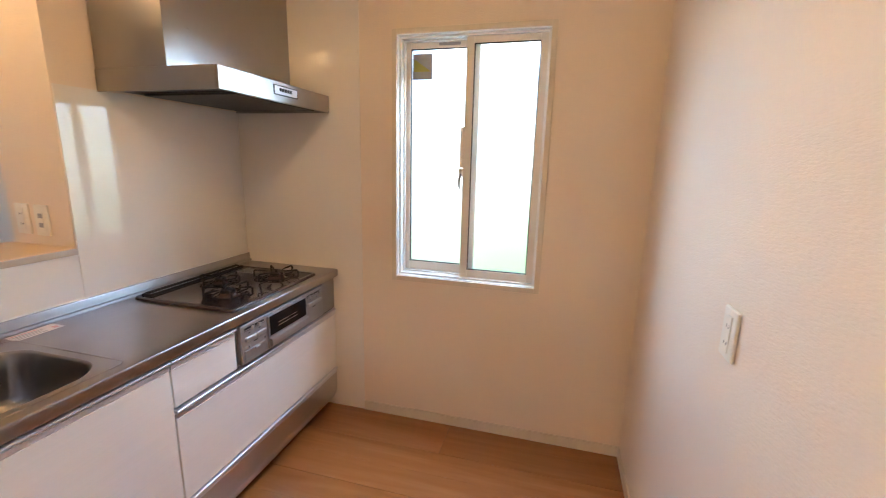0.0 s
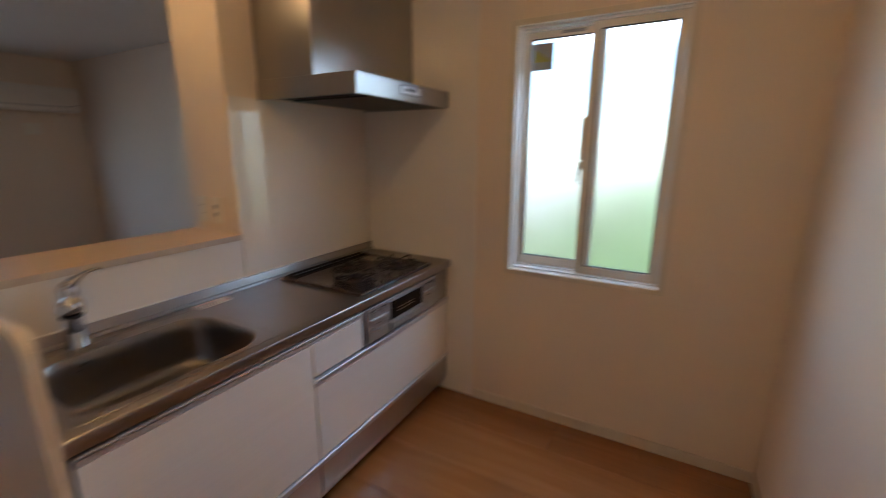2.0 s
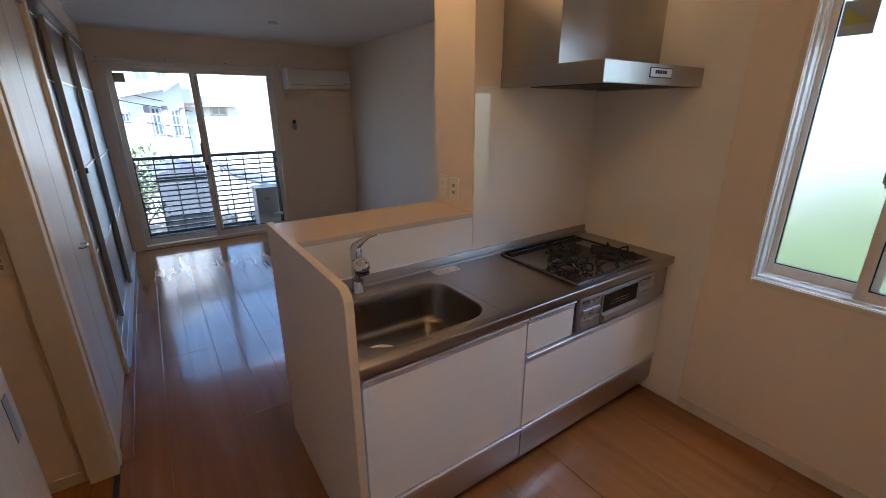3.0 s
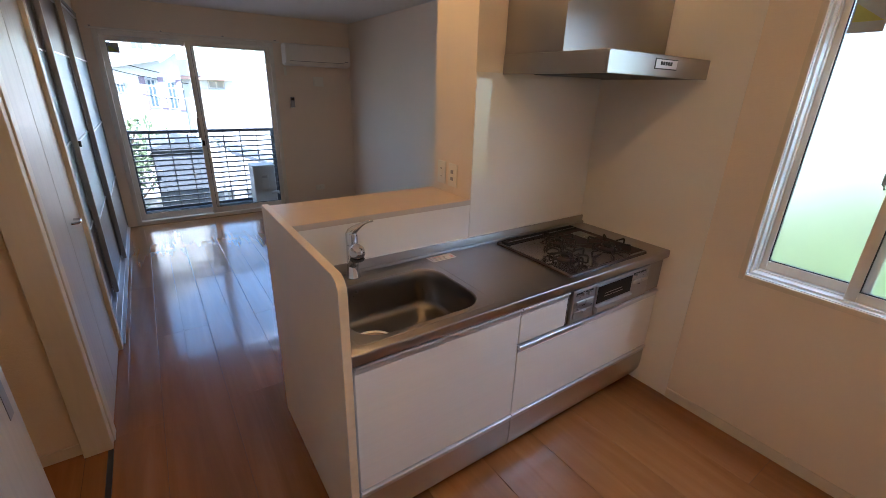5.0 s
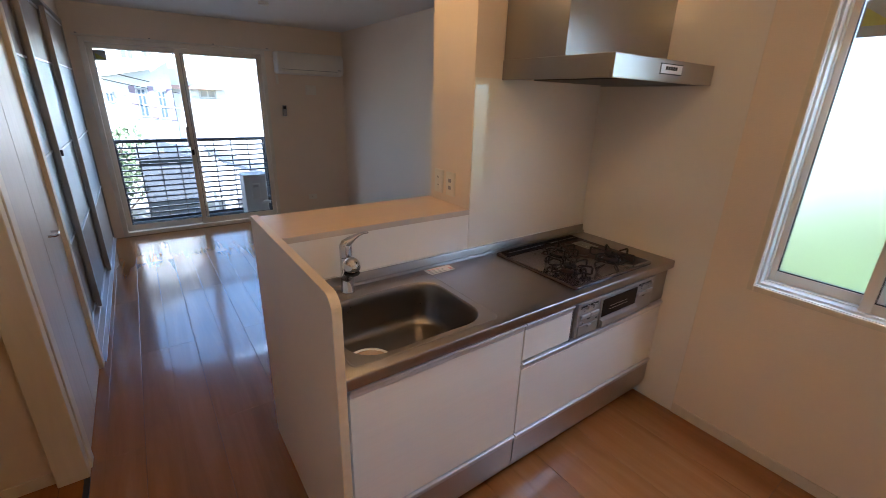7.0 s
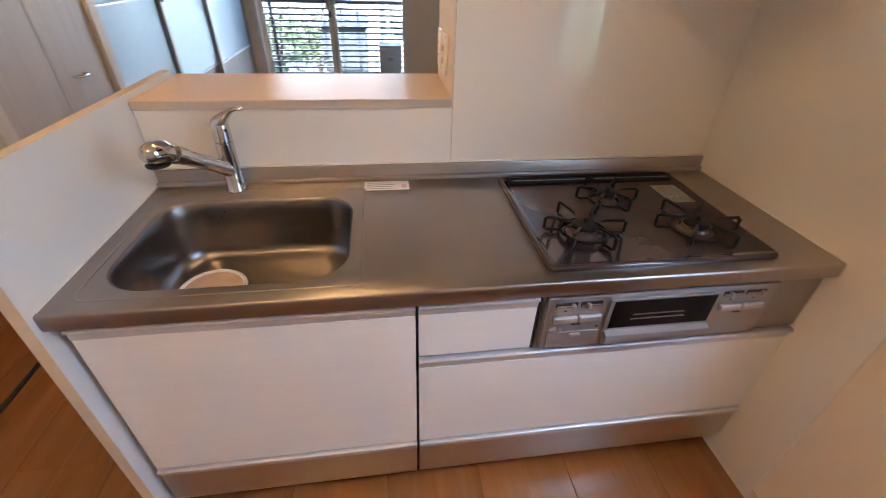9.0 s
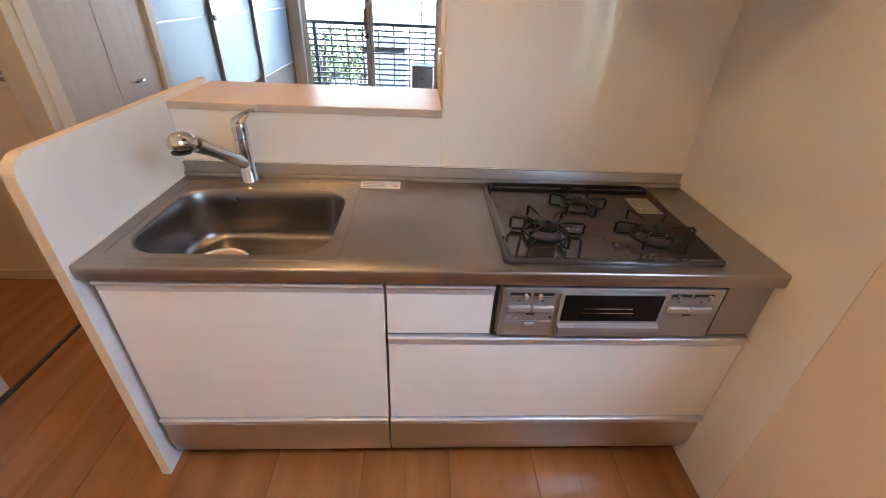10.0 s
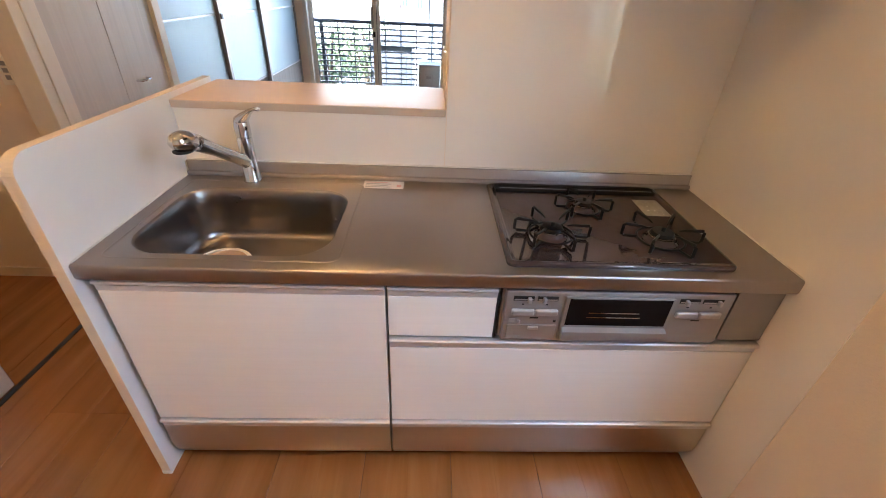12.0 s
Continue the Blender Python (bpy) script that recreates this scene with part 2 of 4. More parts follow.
def round_rect(x0, x1, y0, y1, r, seg=6):
    pts = []
    for cx, cy, a0 in ((x1 - r, y1 - r, 0), (x0 + r, y1 - r, 90), (x0 + r, y0 + r, 180), (x1 - r, y0 + r, 270)):
        for i in range(seg + 1):
            a = radians(a0 + 90 * i / seg)
            pts.append((cx + r * math.cos(a), cy + r * math.sin(a)))
    return pts


def tube(bm, path, radius, seg=12, cap=True):
    """A round bar along points; radius may be a list, one for each point."""
    pts = [Vector(p) for p in path]
    rr = radius if isinstance(radius, (list, tuple)) else [radius] * len(pts)
    rings = []
    for i, p in enumerate(pts):
        d = (pts[min(i + 1, len(pts) - 1)] - pts[max(i - 1, 0)]).normalized()
        side = d.cross(Vector((0, 0, 1)) if abs(d.z) < 0.95 else Vector((0, 1, 0))).normalized()
        up = side.cross(d)
        rings.append([bm.verts.new(p + rr[i] * (math.cos(2 * math.pi * k / seg) * side + math.sin(2 * math.pi * k / seg) * up)) for k in range(seg)])
    for a, b in zip(rings, rings[1:]):
        for k in range(seg):
            bm.faces.new((a[k], a[(k + 1) % seg], b[(k + 1) % seg], b[k]))
    if cap:
        bm.faces.new(rings[0][::-1]), bm.faces.new(rings[-1])
    return bm


def lathe(bm, cx, cy, profile, seg=24):
    """A turned solid round the upright axis at cx, cy from (radius, height) pairs."""
    rings = [[bm.verts.new((cx + r * math.cos(2 * math.pi * k / seg), cy + r * math.sin(2 * math.pi * k / seg), z)) for k in range(seg)] for r, z in profile]
    for a, b in zip(rings, rings[1:]):
        for k in range(seg):
            bm.faces.new((a[k], a[(k + 1) % seg], b[(k + 1) % seg], b[k]))
    bm.faces.new(rings[0][::-1]), bm.faces.new(rings[-1])
    return bm


def stack(bm, loops):
    """Skins closed loops of equal length."""
    rings = [[bm.verts.new(p) for p in loop] for loop in loops]
    n = len(rings[0])
    for a, b in zip(rings, rings[1:]):
        for k in range(n):
            bm.faces.new((a[k], a[(k + 1) % n], b[(k + 1) % n], b[k]))
    return rings


def frame_bars(bm, axis, u0, u1, v0, v1, w, d0, d1, bevel=0.0):
    """Four bars round a rectangle; u runs along axis, v is up, w is the bar's width, d0 to d1 its depth."""
    for a, b, c, d in ((u0, u0 + w, v0, v1), (u1 - w, u1, v0, v1), (u0 + w, u1 - w, v0, v0 + w), (u0 + w, u1 - w, v1 - w, v1)):
        box(bm, *((a, b, d0, d1) if axis == "x" else (d0, d1, a, b)), c, d, bevel=bevel)
    return bm


# ---- the large structure ----
H = 2.4
LX, RX, KX, BY, SY = -0.80, 2.06, 1.80, 4.90, -1.573
W0, W1, WZ0, WZ1 = -1.105, -0.345, 0.835, 2.07

structure("ceiling", boxed(-3.9, 2.4, -1.8, 5.05, H, H + 0.15), CEIL, "plain white papered ceiling", "ceiling")

bm = bmesh.new()
box(bm, KX, KX + 0.15, -1.75, W0, 0, H)
box(bm, KX, KX + 0.15, W1, 0.60, 0, H)
box(bm, KX, KX + 0.15, W0, W1, 0, WZ0)
box(bm, KX, KX + 0.15, W0, W1, WZ1, H)
structure("wall_east", bm, WALL, "white papered kitchen wall with a window opening", "wall")
structure("wall_south", boxed(-0.93, KX, SY - 0.15, SY, 0, H), WALL, "plain white papered wall", "wall")
structure("wall_hatch", boxed(0.885, RX + 0.15, 0.60, 0.93, 0, H), WALL, "white papered wall beside the serving hatch", "wall")
structure("wall_hatch_low", boxed(-0.0175, 0.885, 0.60, 0.90, 0, 1.075), WALL, "low white wall under the serving hatch", "wall")
structure("wall_living_east", boxed(RX, RX + 0.15, 0.93, BY + 0.15, 0, H), WALL, "plain white papered living room wall", "wall")
D0, D1, DZ = -0.70, 1.06, 2.10
bm = bmesh.new()
box(bm, LX - 0.15, D0, BY, BY + 0.15, 0, H)
box(bm, D1, RX, BY, BY + 0.15, 0, H)
box(bm, D0, D1, BY, BY + 0.15, DZ, H)
structure("wall_north", bm, WALL, "white papered wall with a balcony door opening", "wall")
bm = bmesh.new()
box(bm, -0.95, -0.862, -1.573, 0.22, 0, H)
box(bm, -0.95, -0.80, 0.22, 1.055, 2.06, H)
structure("wall_west", bm, WALL, "white papered wall beside the hall door", "wall")
bm = bmesh.new()
box(bm, -0.95, LX, 1.15, 4.90, 2.22, H)
structure("wall_west_head", bm, WALL, "white papered wall above the closet doors", "wall")
structure("wall_hall_north", boxed(-2.25, -0.895, 1.10, 1.20, 0, H), WALL, "warmly lit papered hall wall", "wall")
structure("wall_hall_west", boxed(-2.35, -2.25, -1.0, 1.10, 0, H), WALL, "warmly lit papered hall wall", "wall")
structure("wall_hall_south", boxed(-2.35, -0.95, -1.10, -1.0, 0, H), WALL, "warmly lit papered hall wall", "wall")
structure("wall_bedroom", boxed(-3.9, -3.8, 1.20, 5.05, 0, H), WALL, "plain unseen wall of the room behind the sliding doors", "wall")
# unseen wall; opening added so skylight reaches the frosted doors from behind
bm = bmesh.new()
box(bm, -3.8, -2.0, BY, BY + 0.15, 0, H)
box(bm, -1.15, -0.95, BY, BY + 0.15, 0, H)
box(bm, -2.0, -1.15, BY, BY + 0.15, 2.05, H)
structure("wall_bedroom_north", bm, WALL, "plain unseen wall of the room behind the sliding doors", "wall")
structure("wall_bedroom_south", boxed(-3.8, -2.25, 1.10, 1.20, 0, H), WALL, "plain unseen wall of the room behind the sliding doors", "wall")
structure("wall_closet_back", boxed(-1.60, -1.50, 1.20, 2.03, 0, H), WALL, "plain wall behind the folding door", "wall")

structure("kitchen_panel_back", boxed(0.889, KX - 0.004, 0.595, 0.599, 0.85, 1.70), PANEL, "glossy white kitchen wall panel behind the stove", "wall panel")
structure("kitchen_panel_low", boxed(-0.016, 0.886, 0.595, 0.599, 0.85, 1.075), PANEL, "glossy white splash panel under the hatch counter", "wall panel")
structure("kitchen_panel_side", boxed(KX - 0.004, KX - 0.0005, -0.155, 0.594, 0.0, H - 0.002), PANEL, "satin white kitchen panel beside the stove", "wall panel")

bm = bmesh.new()
box(bm, KX - 0.009, KX - 0.0005, SY + 0.0095, -0.157, 0.0, 0.058, 0.002)
box(bm, -0.8, KX - 0.0005, SY + 0.0005, SY + 0.009, 0.0, 0.058, 0.002)
box(bm, 1.07, RX - 0.0005, BY - 0.009, BY - 0.0005, 0.0, 0.058, 0.002)
box(bm, -2.24, -0.90, 1.091, 1.0995, 0.0, 0.058, 0.002)
structure("baseboard", bm, TRIM, "low cream baseboard along the walls", "baseboard")

floor = structure("floor", boxed(-3.9, 2.3, -1.8, 5.0, -0.12, -0.006), JOINT, "glossy light brown wooden board floor", "floor")
structure("floor_track", boxed(-0.822, -0.800, 0.22, 1.05, -0.004, 0.0035), BLACK, "black sliding door track let into the floor", "floor track")

# ---- end panel and hatch counter ----
e = thing("counter_end_panel", (-0.032, 0.43, 0), "white end panel with cream edge beside the sink counter", "panel")
r = 0.05
top = [(-0.012, 0.0), (-0.012, 1.12 - r)] + [(-0.012 + r - r * math.cos(radians(a)), 1.12 - r + r * math.sin(radians(a))) for a in range(10, 91, 10)] + [(0.90, 1.12), (0.90, 0.0)]
part("board", prism(bmesh.new(), top, "x", -0.046, -0.018), EDGEWHITE, e)
edge = bmesh.new()
for (y0, z0), (y1, z1) in zip(top[:-1], top[1:-1]):
    n = Vector((0, -(z1 - z0), y1 - y0)).normalized() * 0.0012
    vs = [edge.verts.new(p) for p in ((-0.0455, y0 + n.y, z0 + n.z), (-0.0185, y0 + n.y, z0 + n.z), (-0.0185, y1 + n.y, z1 + n.z), (-0.0455, y1 + n.y, z1 + n.z))]
    lo = [edge.verts.new(v.co - 1.1 * Vector((0, n.y, n.z))) for v in vs]
    edge.faces.new(vs), edge.faces.new(lo[::-1])
    for i in range(4):
        edge.faces.new((vs[i], vs[(i + 1) % 4], lo[(i + 1) % 4], lo[i]))
part("edge_band", edge, CREAM, e, "cream wood edge band")
part("foot_cap", boxed(-0.048, -0.016, -0.0145, 0.004, 0, 0.02, bevel=0.003), PLASTIC, e, "small white plastic foot")

e = thing("hatch_counter", (0.44, 0.76, 1.076), "cream laminate counter board on the low hatch wall", "counter")
part("board", boxed(-0.0165, 0.884, 0.5905, 0.943, 1.076, 1.102, bevel=0.002), SILLWOOD, e)
part("front_edge", boxed(-0.0165, 0.884, 0.5875, 0.590, 1.0765, 1.1005, bevel=0.0008), SILLEDGE, e, "grey-brown edge strip")
part("rear_edge", boxed(-0.0165, 0.884, 0.9435, 0.9455, 1.0765, 1.1005, bevel=0.0006), SILLEDGE, e, "grey-brown edge strip")

# ---- kitchen window ----
e = tagged(thing("window_1", (KX, -0.72, 0.83), "cream sliding window with frosted glass, closed", "window"), kind="structure")
bm = bmesh.new()
frame_bars(bm, "y", W0 - 0.012, W1 + 0.012, WZ0 - 0.012, WZ1 + 0.012, 0.026, KX - 0.010, KX - 0.0005, 0.002)
part("casing", bm, TRIM, e, "cream wooden casing")
bm = bmesh.new()
frame_bars(bm, "y", W0 + 0.001, W1 - 0.001, WZ0 + 0.001, WZ1 - 0.001, 0.016, KX + 0.0, KX + 0.12, 0.001)
frame_bars(bm, "y", W0 + 0.017, W1 - 0.017, WZ0 + 0.017, WZ1 - 0.017, 0.010, KX + 0.022, KX + 0.12, 0.001)
frame_bars(bm, "y", W0 + 0.027, W1 - 0.027, WZ0 + 0.027, WZ1 - 0.027, 0.008, KX + 0.058, KX + 0.12, 0.001)
part("window_frame", bm, FRAMEWHITE, e, "glossy white frame")


def sash(parent, u0, u1, z0, z1, d0, d1, w, axis, mat, glass, low=0.045):
    bm = bmesh.new()

    def b(a0, a1, c0, c1, f0, f1, bev):
        box(bm, *((a0, a1, f0, f1) if axis == "x" else (f0, f1, a0, a1)), c0, c1, bevel=bev)
    b(u0, u0 + w, z0, z1, d0, d1, 0.002)
    b(u1 - w, u1, z0, z1, d0, d1, 0.002)
    b(u0 + w, u1 - w, z0, z0 + low, d0 + 0.001, d1 - 0.001, 0.002)
    b(u0 + w, u1 - w, z1 - w, z1, d0 + 0.001, d1 - 0.001, 0.002)
    s = part("sash", bm, mat, parent)
    bm = bmesh.new()
    frame_bars(bm, axis, u0 + w, u1 - w, z0 + low, z1 - w, 0.004, d0 + 0.004, d1 - 0.004)
    part("gasket", bm, GASKET, s, "black rubber gasket")
    m = (d0 + d1) / 2
    g = (u0 + w + 0.002, u1 - w - 0.002, m - 0.003, m + 0.003) if axis == "x" else (m - 0.003, m + 0.003, u0 + w + 0.002, u1 - w - 0.002)
    p = part("pane", boxed(*g, z0 + low + 0.002, z1 - w - 0.002), glass, s)
    p.visible_shadow = False
    return s


sash(e, -0.762, -0.366, 0.872, 2.045, KX + 0.075, KX + 0.100, 0.038, "y", SASH, FROST)
s = sash(e, -1.082, -0.697, 0.858, 2.052, KX + 0.040, KX + 0.068, 0.038, "y", SASH, FROST)
part("pull", boxed(KX + 0.030, KX + 0.066, -0.699, -0.680, 1.43, 1.63, bevel=0.004), SASH, s)
bm = boxed(KX + 0.030, KX + 0.062, -0.699, -0.676, 1.385, 1.425, bevel=0.004)
part("latch_base", bm, PLASTIC, s, "white latch housing")
bm = bmesh.new()
tube(bm, [(KX + 0.028, -0.690, 1.315), (KX + 0.022, -0.684, 1.335), (KX + 0.020, -0.684, 1.37), (KX + 0.026, -0.690, 1.40)], [0.004, 0.006, 0.007, 0.006], 10)
part("latch_lever", bm, SASHGREY, s, "dark metal latch lever", True)
bm = boxed(KX + 0.082, KX + 0.0835, -0.515, -0.412, 1.862, 1.985)
e2 = thing("window_sticker", (KX + 0.083, -0.46, 1.86), "grey and olive square sticker on the frosted pane", "sticker")
part("sheet", bm, STICKGREY, e2)
part("triangle", prism(bmesh.new(), [(-0.418, 1.90), (-0.508, 1.90), (-0.418, 1.962)], "x", KX + 0.0808, KX + 0.0818), OLIVE, e2, "olive triangle")
part("screw_cap", boxed(KX + 0.074, KX + 0.0765, -0.66, -0.55, 2.018, 2.032, bevel=0.001), GREYPLASTIC, e)

# ---- worktop with its sink ----
e = thing("worktop", (0.9, 0.3, 0.80), "brushed stainless steel kitchen worktop with a pressed sink", "worktop")
T = 0.85
bm = bmesh.new()
inner = round_rect(0.047, 0.578, 0.062, 0.472, 0.105, 8)
XL = -0.0165
outer = [(XL, 0.006), (1.796, 0.006), (1.796, 0.582), (XL, 0.582)]
iv = [bm.verts.new((x, y, T)) for x, y in inner]
ov = [bm.verts.new((x, y, T)) for x, y in outer]
es = [bm.edges.new((l[i], l[(i + 1) % len(l)])) for l in (iv, ov) for i in range(len(l))]
bmesh.ops.triangle_fill(bm, use_beauty=True, edges=es)
prof = [(0.006, T), (0.0025, T - 0.0012), (0.0005, T - 0.004), (0.0, T - 0.008), (0.0, T - 0.036), (0.003, T - 0.042), (0.012, T - 0.044), (0.03, T - 0.044)]
for (y0, z0), (y1, z1) in zip(prof, prof[1:]):
    bm.faces.new([bm.verts.new(p) for p in ((XL, y0, z0), (1.796, y0, z0), (1.796, y1, z1), (XL, y1, z1))])
bmesh.ops.remove_doubles(bm, verts=bm.verts[:], dist=1e-5)
part("top", bm, STEEL, e, "", True)
bm = bmesh.new()
prism(bm, [(0.570, T + 0.0002), (0.5705, T + 0.010), (0.573, T + 0.013), (0.579, T + 0.0145), (0.5805, T + 0.018), (0.5805, T + 0.045), (0.583, T + 0.049), (0.594, T + 0.049), (0.594, T + 0.0002)], "x", XL + 0.001, 1.7955)
part("upstand", bm, STEEL, e, "low steel upstand", True)
bm = bmesh.new()
lip = round_rect(0.022, 0.612, 0.036, 0.532, 0.03, 4)
stack(bm, [[(x, y, T + 0.0003) for x, y in lip], [(x, y, T + 0.0016) for x, y in round_rect(0.024, 0.610, 0.038, 0.530, 0.028, 4)],
           [(x, y, T + 0.0016) for x, y in round_rect(0.027, 0.607, 0.041, 0.527, 0.026, 4)], [(x, y, T + 0.0003) for x, y in round_rect(0.029, 0.605, 0.043, 0.525, 0.025, 4)]])
part("drip_bead", bm, STEEL, e, "pressed bead round the sink", True)
bm = bmesh.new()
loops = []
for inset, z, r in ((0, T, 0.105), (0.003, T - 0.002, 0.103), (0.006, T - 0.008, 0.10), (0.010, T - 0.06, 0.097), (0.016, T - 0.145, 0.092), (0.021, T - 0.163, 0.088), (0.030, T - 0.174, 0.080), (0.042, T - 0.179, 0.070), (0.070, T - 0.182, 0.05), (0.12, T - 0.184, 0.03)):
    loops.append([(x, y, z) for x, y in round_rect(0.047 + inset, 0.578 - inset, 0.062 + inset, 0.472 - inset, r, 8)])
rings = stack(bm, loops)
bm.faces.new(rings[-1])
part("sink_bowl", bm, BOWL, e, "deep rounded steel sink bowl", True)
e = thing("drain_basket", (0.185, 0.275, 0.667), "round tan drain cover with a white rim in the sink", "drain cover")
part("cover", lathe(bmesh.new(), 0.185, 0.275, [(0.082, 0.668), (0.082, 0.676), (0.06, 0.681), (0.02, 0.682)]), WICKER, e, "", True)
bm = bmesh.new()
tube(bm, [(0.185 + 0.085 * math.cos(2 * math.pi * k / 24), 0.275 + 0.085 * math.sin(2 * math.pi * k / 24), 0.676) for k in range(25)], 0.006, 8, False)
part("rim", bm, PLASTIC, e, "white plastic rim", True)

# ---- base cabinets ----
FY = 0.022


def rail(parent, x0, x1, z):
    """An aluminium grip rail over a front."""
    pr = [(FY + 0.022, z - 0.034), (FY + 0.001, z - 0.034), (FY - 0.001, z - 0.032), (FY - 0.001, z - 0.0175), (FY + 0.001, z - 0.0165), (FY + 0.008, z - 0.0160), (FY + 0.008, z - 0.0110),
          (FY - 0.007, z - 0.0105), (FY - 0.0095, z - 0.009), (FY - 0.0105, z - 0.006), (FY - 0.0095, z - 0.003), (FY - 0.007, z - 0.0008), (FY - 0.003, z), (FY + 0.022, z)]
    return part("grip_rail", prism(bmesh.new(), pr, "x", x0, x1), ALU, parent, "brushed aluminium grip rail", True)


def kick(parent, x0, x1, rounded):
    """The toe drawer: steel front that curves in to the floor."""
    pr = [(FY + 0.03, 0.215), (FY, 0.215), (FY, 0.125), (FY + 0.002, 0.10), (FY + 0.008, 0.075), (FY + 0.018, 0.053), (FY + 0.032, 0.039), (FY + 0.05, 0.031), (FY + 0.06, 0.031), (FY + 0.06, 0.05)]
    bm, r = bmesh.new(), 0.055
    ends = [(x0 + (x1 - x0) * k, 0.0) for k in (0, 1)]
    steps = [r * (1 - math.cos(radians(a))) for a in range(0, 91, 10)]
    cuts = [(d, r - math.sqrt(r * r - (r - d) ** 2)) for d in steps]
    if rounded < 0:
        ends[:1] = [(x0 + d, lift) for d, lift in cuts]
    else:
        ends[1:] = [(x1 - d, lift) for d, lift in reversed(cuts)]
    rings = stack(bm, [[(x, y, max(z, 0.031 + lift + (z - 0.031) * 0.02)) for y, z in pr] for x, lift in ends])
    bm.faces.new(rings[0][::-1]), bm.faces.new(rings[-1])
    bmesh.ops.recalc_face_normals(bm, faces=bm.faces[:])
    d = part("toe_drawer", bm, KICK, parent, "steel toe drawer with a curved foot", True)
    rail(d, x0, x1, 0.249)
    return d


e = thing("sink_cabinet", (0.37, 0.3, 0), "white grained sink base cabinet with aluminium grip rails", "cabinet", "kitchen base cabinets")
part("body", boxed(-0.004, 0.727, 0.06, 0.57, 0.03, 0.66), EDGEWHITE, e)
part("body_side", boxed(0.700, 0.727, 0.045, 0.57, 0.66, 0.804), EDGEWHITE, e)
# plinth coloured dark to carry the shade of the floor gap
part("plinth", boxed(-0.004, 0.727, 0.085, 0.12, 0.0, 0.03), GAPSHADE, e, "recessed plinth painted dark as the shaded floor gap")
d = part("door", boxed(0.002, 0.726, FY, FY + 0.02, 0.2545, 0.7605, bevel=0.0015), CAB, e)
rail(d, 0.002, 0.726, 0.795)
kick(e, 0.002, 0.726, -1)

e = thing("drawer_cabinet", (1.26, 0.3, 0), "white grained drawer base cabinet under the stove", "cabinet", "kitchen base cabinets")
part("body", boxed(0.736, 1.794, 0.06, 0.57, 0.03, 0.60), EDGEWHITE, e)
part("body_upper", boxed(0.736, 1.020, 0.06, 0.57, 0.601, 0.804), EDGEWHITE, e)
# same shade colour in the floor gap under the drawers
part("plinth", boxed(0.736, 1.794, 0.085, 0.12, 0.0, 0.03), GAPSHADE, e, "recessed plinth painted dark as the shaded floor gap")
d = part("small_drawer", boxed(0.733, 1.020, FY, FY + 0.02, 0.622, 0.7605, bevel=0.0015), CAB, e)
rail(d, 0.733, 1.020, 0.795)
d = part("wide_drawer", boxed(0.733, 1.7925, FY, FY + 0.02, 0.2545, 0.577, bevel=0.0015), CAB, e)
rail(d, 0.733, 1.7925, 0.612)
kick(e, 0.733, 1.7925, 1)
part("filler", boxed(1.665, 1.7935, FY + 0.003, FY + 0.02, 0.622, 0.796, bevel=0.002), FILLER, e, "grey metal filler panel")
# solid dark strips painting the shaded gaps beside and below the filler
part("filler_gap_shade", boxed(1.6525, 1.6645, FY + 0.012, FY + 0.03, 0.622, 0.797), GAPSHADE, e)
part("filler_under_shade", boxed(1.66, 1.795, FY + 0.012, FY + 0.05, 0.6145, 0.6205, bevel=0.001), GAPSHADE, e)
# dark strip painting the shaded gap between small drawer and stove
part("cover", boxed(1.0225, 1.0285, FY + 0.004, FY + 0.05, 0.616, 0.80), GAPSHADE, e)

# ---- gas stove ----
e = thing("gas_stove", (1.34, 0.29, 0.85), "built-in brown enamel gas stove with three burners", "stove")
X0, X1, Y0, Y1 = 1.038, 1.643, 0.037, 0.548
bm = bmesh.new()
lo = []
for inset, z, r in ((0.0, T + 0.0005, 0.018), (0.0, T + 0.009, 0.018), (0.003, T + 0.0125, 0.017), (0.008, T + 0.0135, 0.015), (0.014, T + 0.0125, 0.012), (0.020, T + 0.0085, 0.010)):
    lo.append([(x, y, z) for x, y in round_rect(X0 + inset, X1 - inset, Y0 + inset, Y1 - inset, r, 5)])
rings = stack(bm, lo)
bm.faces.new(rings[-1]), bm.faces.new(rings[0][::-1])
plate = part("top_plate", bm, ENAMEL, e, "", True)
PZ = T + 0.0085
g = part("vent", boxed(X0 + 0.024, X1 - 0.024, 0.478, 0.530, PZ, PZ + 0.012, bevel=0.004), IRON, e, "black vent grille")
bm = bmesh.new()
for i in range(38):
    x = X0 + 0.04 + i * 0.0068
    box(bm, x, x + 0.0032, 0.489, 0.494, PZ + 0.0121, PZ + 0.0127)
    box(bm, x + 0.275, x + 0.2782, 0.489, 0.494, PZ + 0.0121, PZ + 0.0127)
tagged(part("slots", bm, GREYPLASTIC, g), kind="stuff")
part("ridge", boxed(X0 + 0.034, X1 - 0.034, 0.505, 0.522, PZ + 0.012, PZ + 0.016, bevel=0.0015), IRON, g)


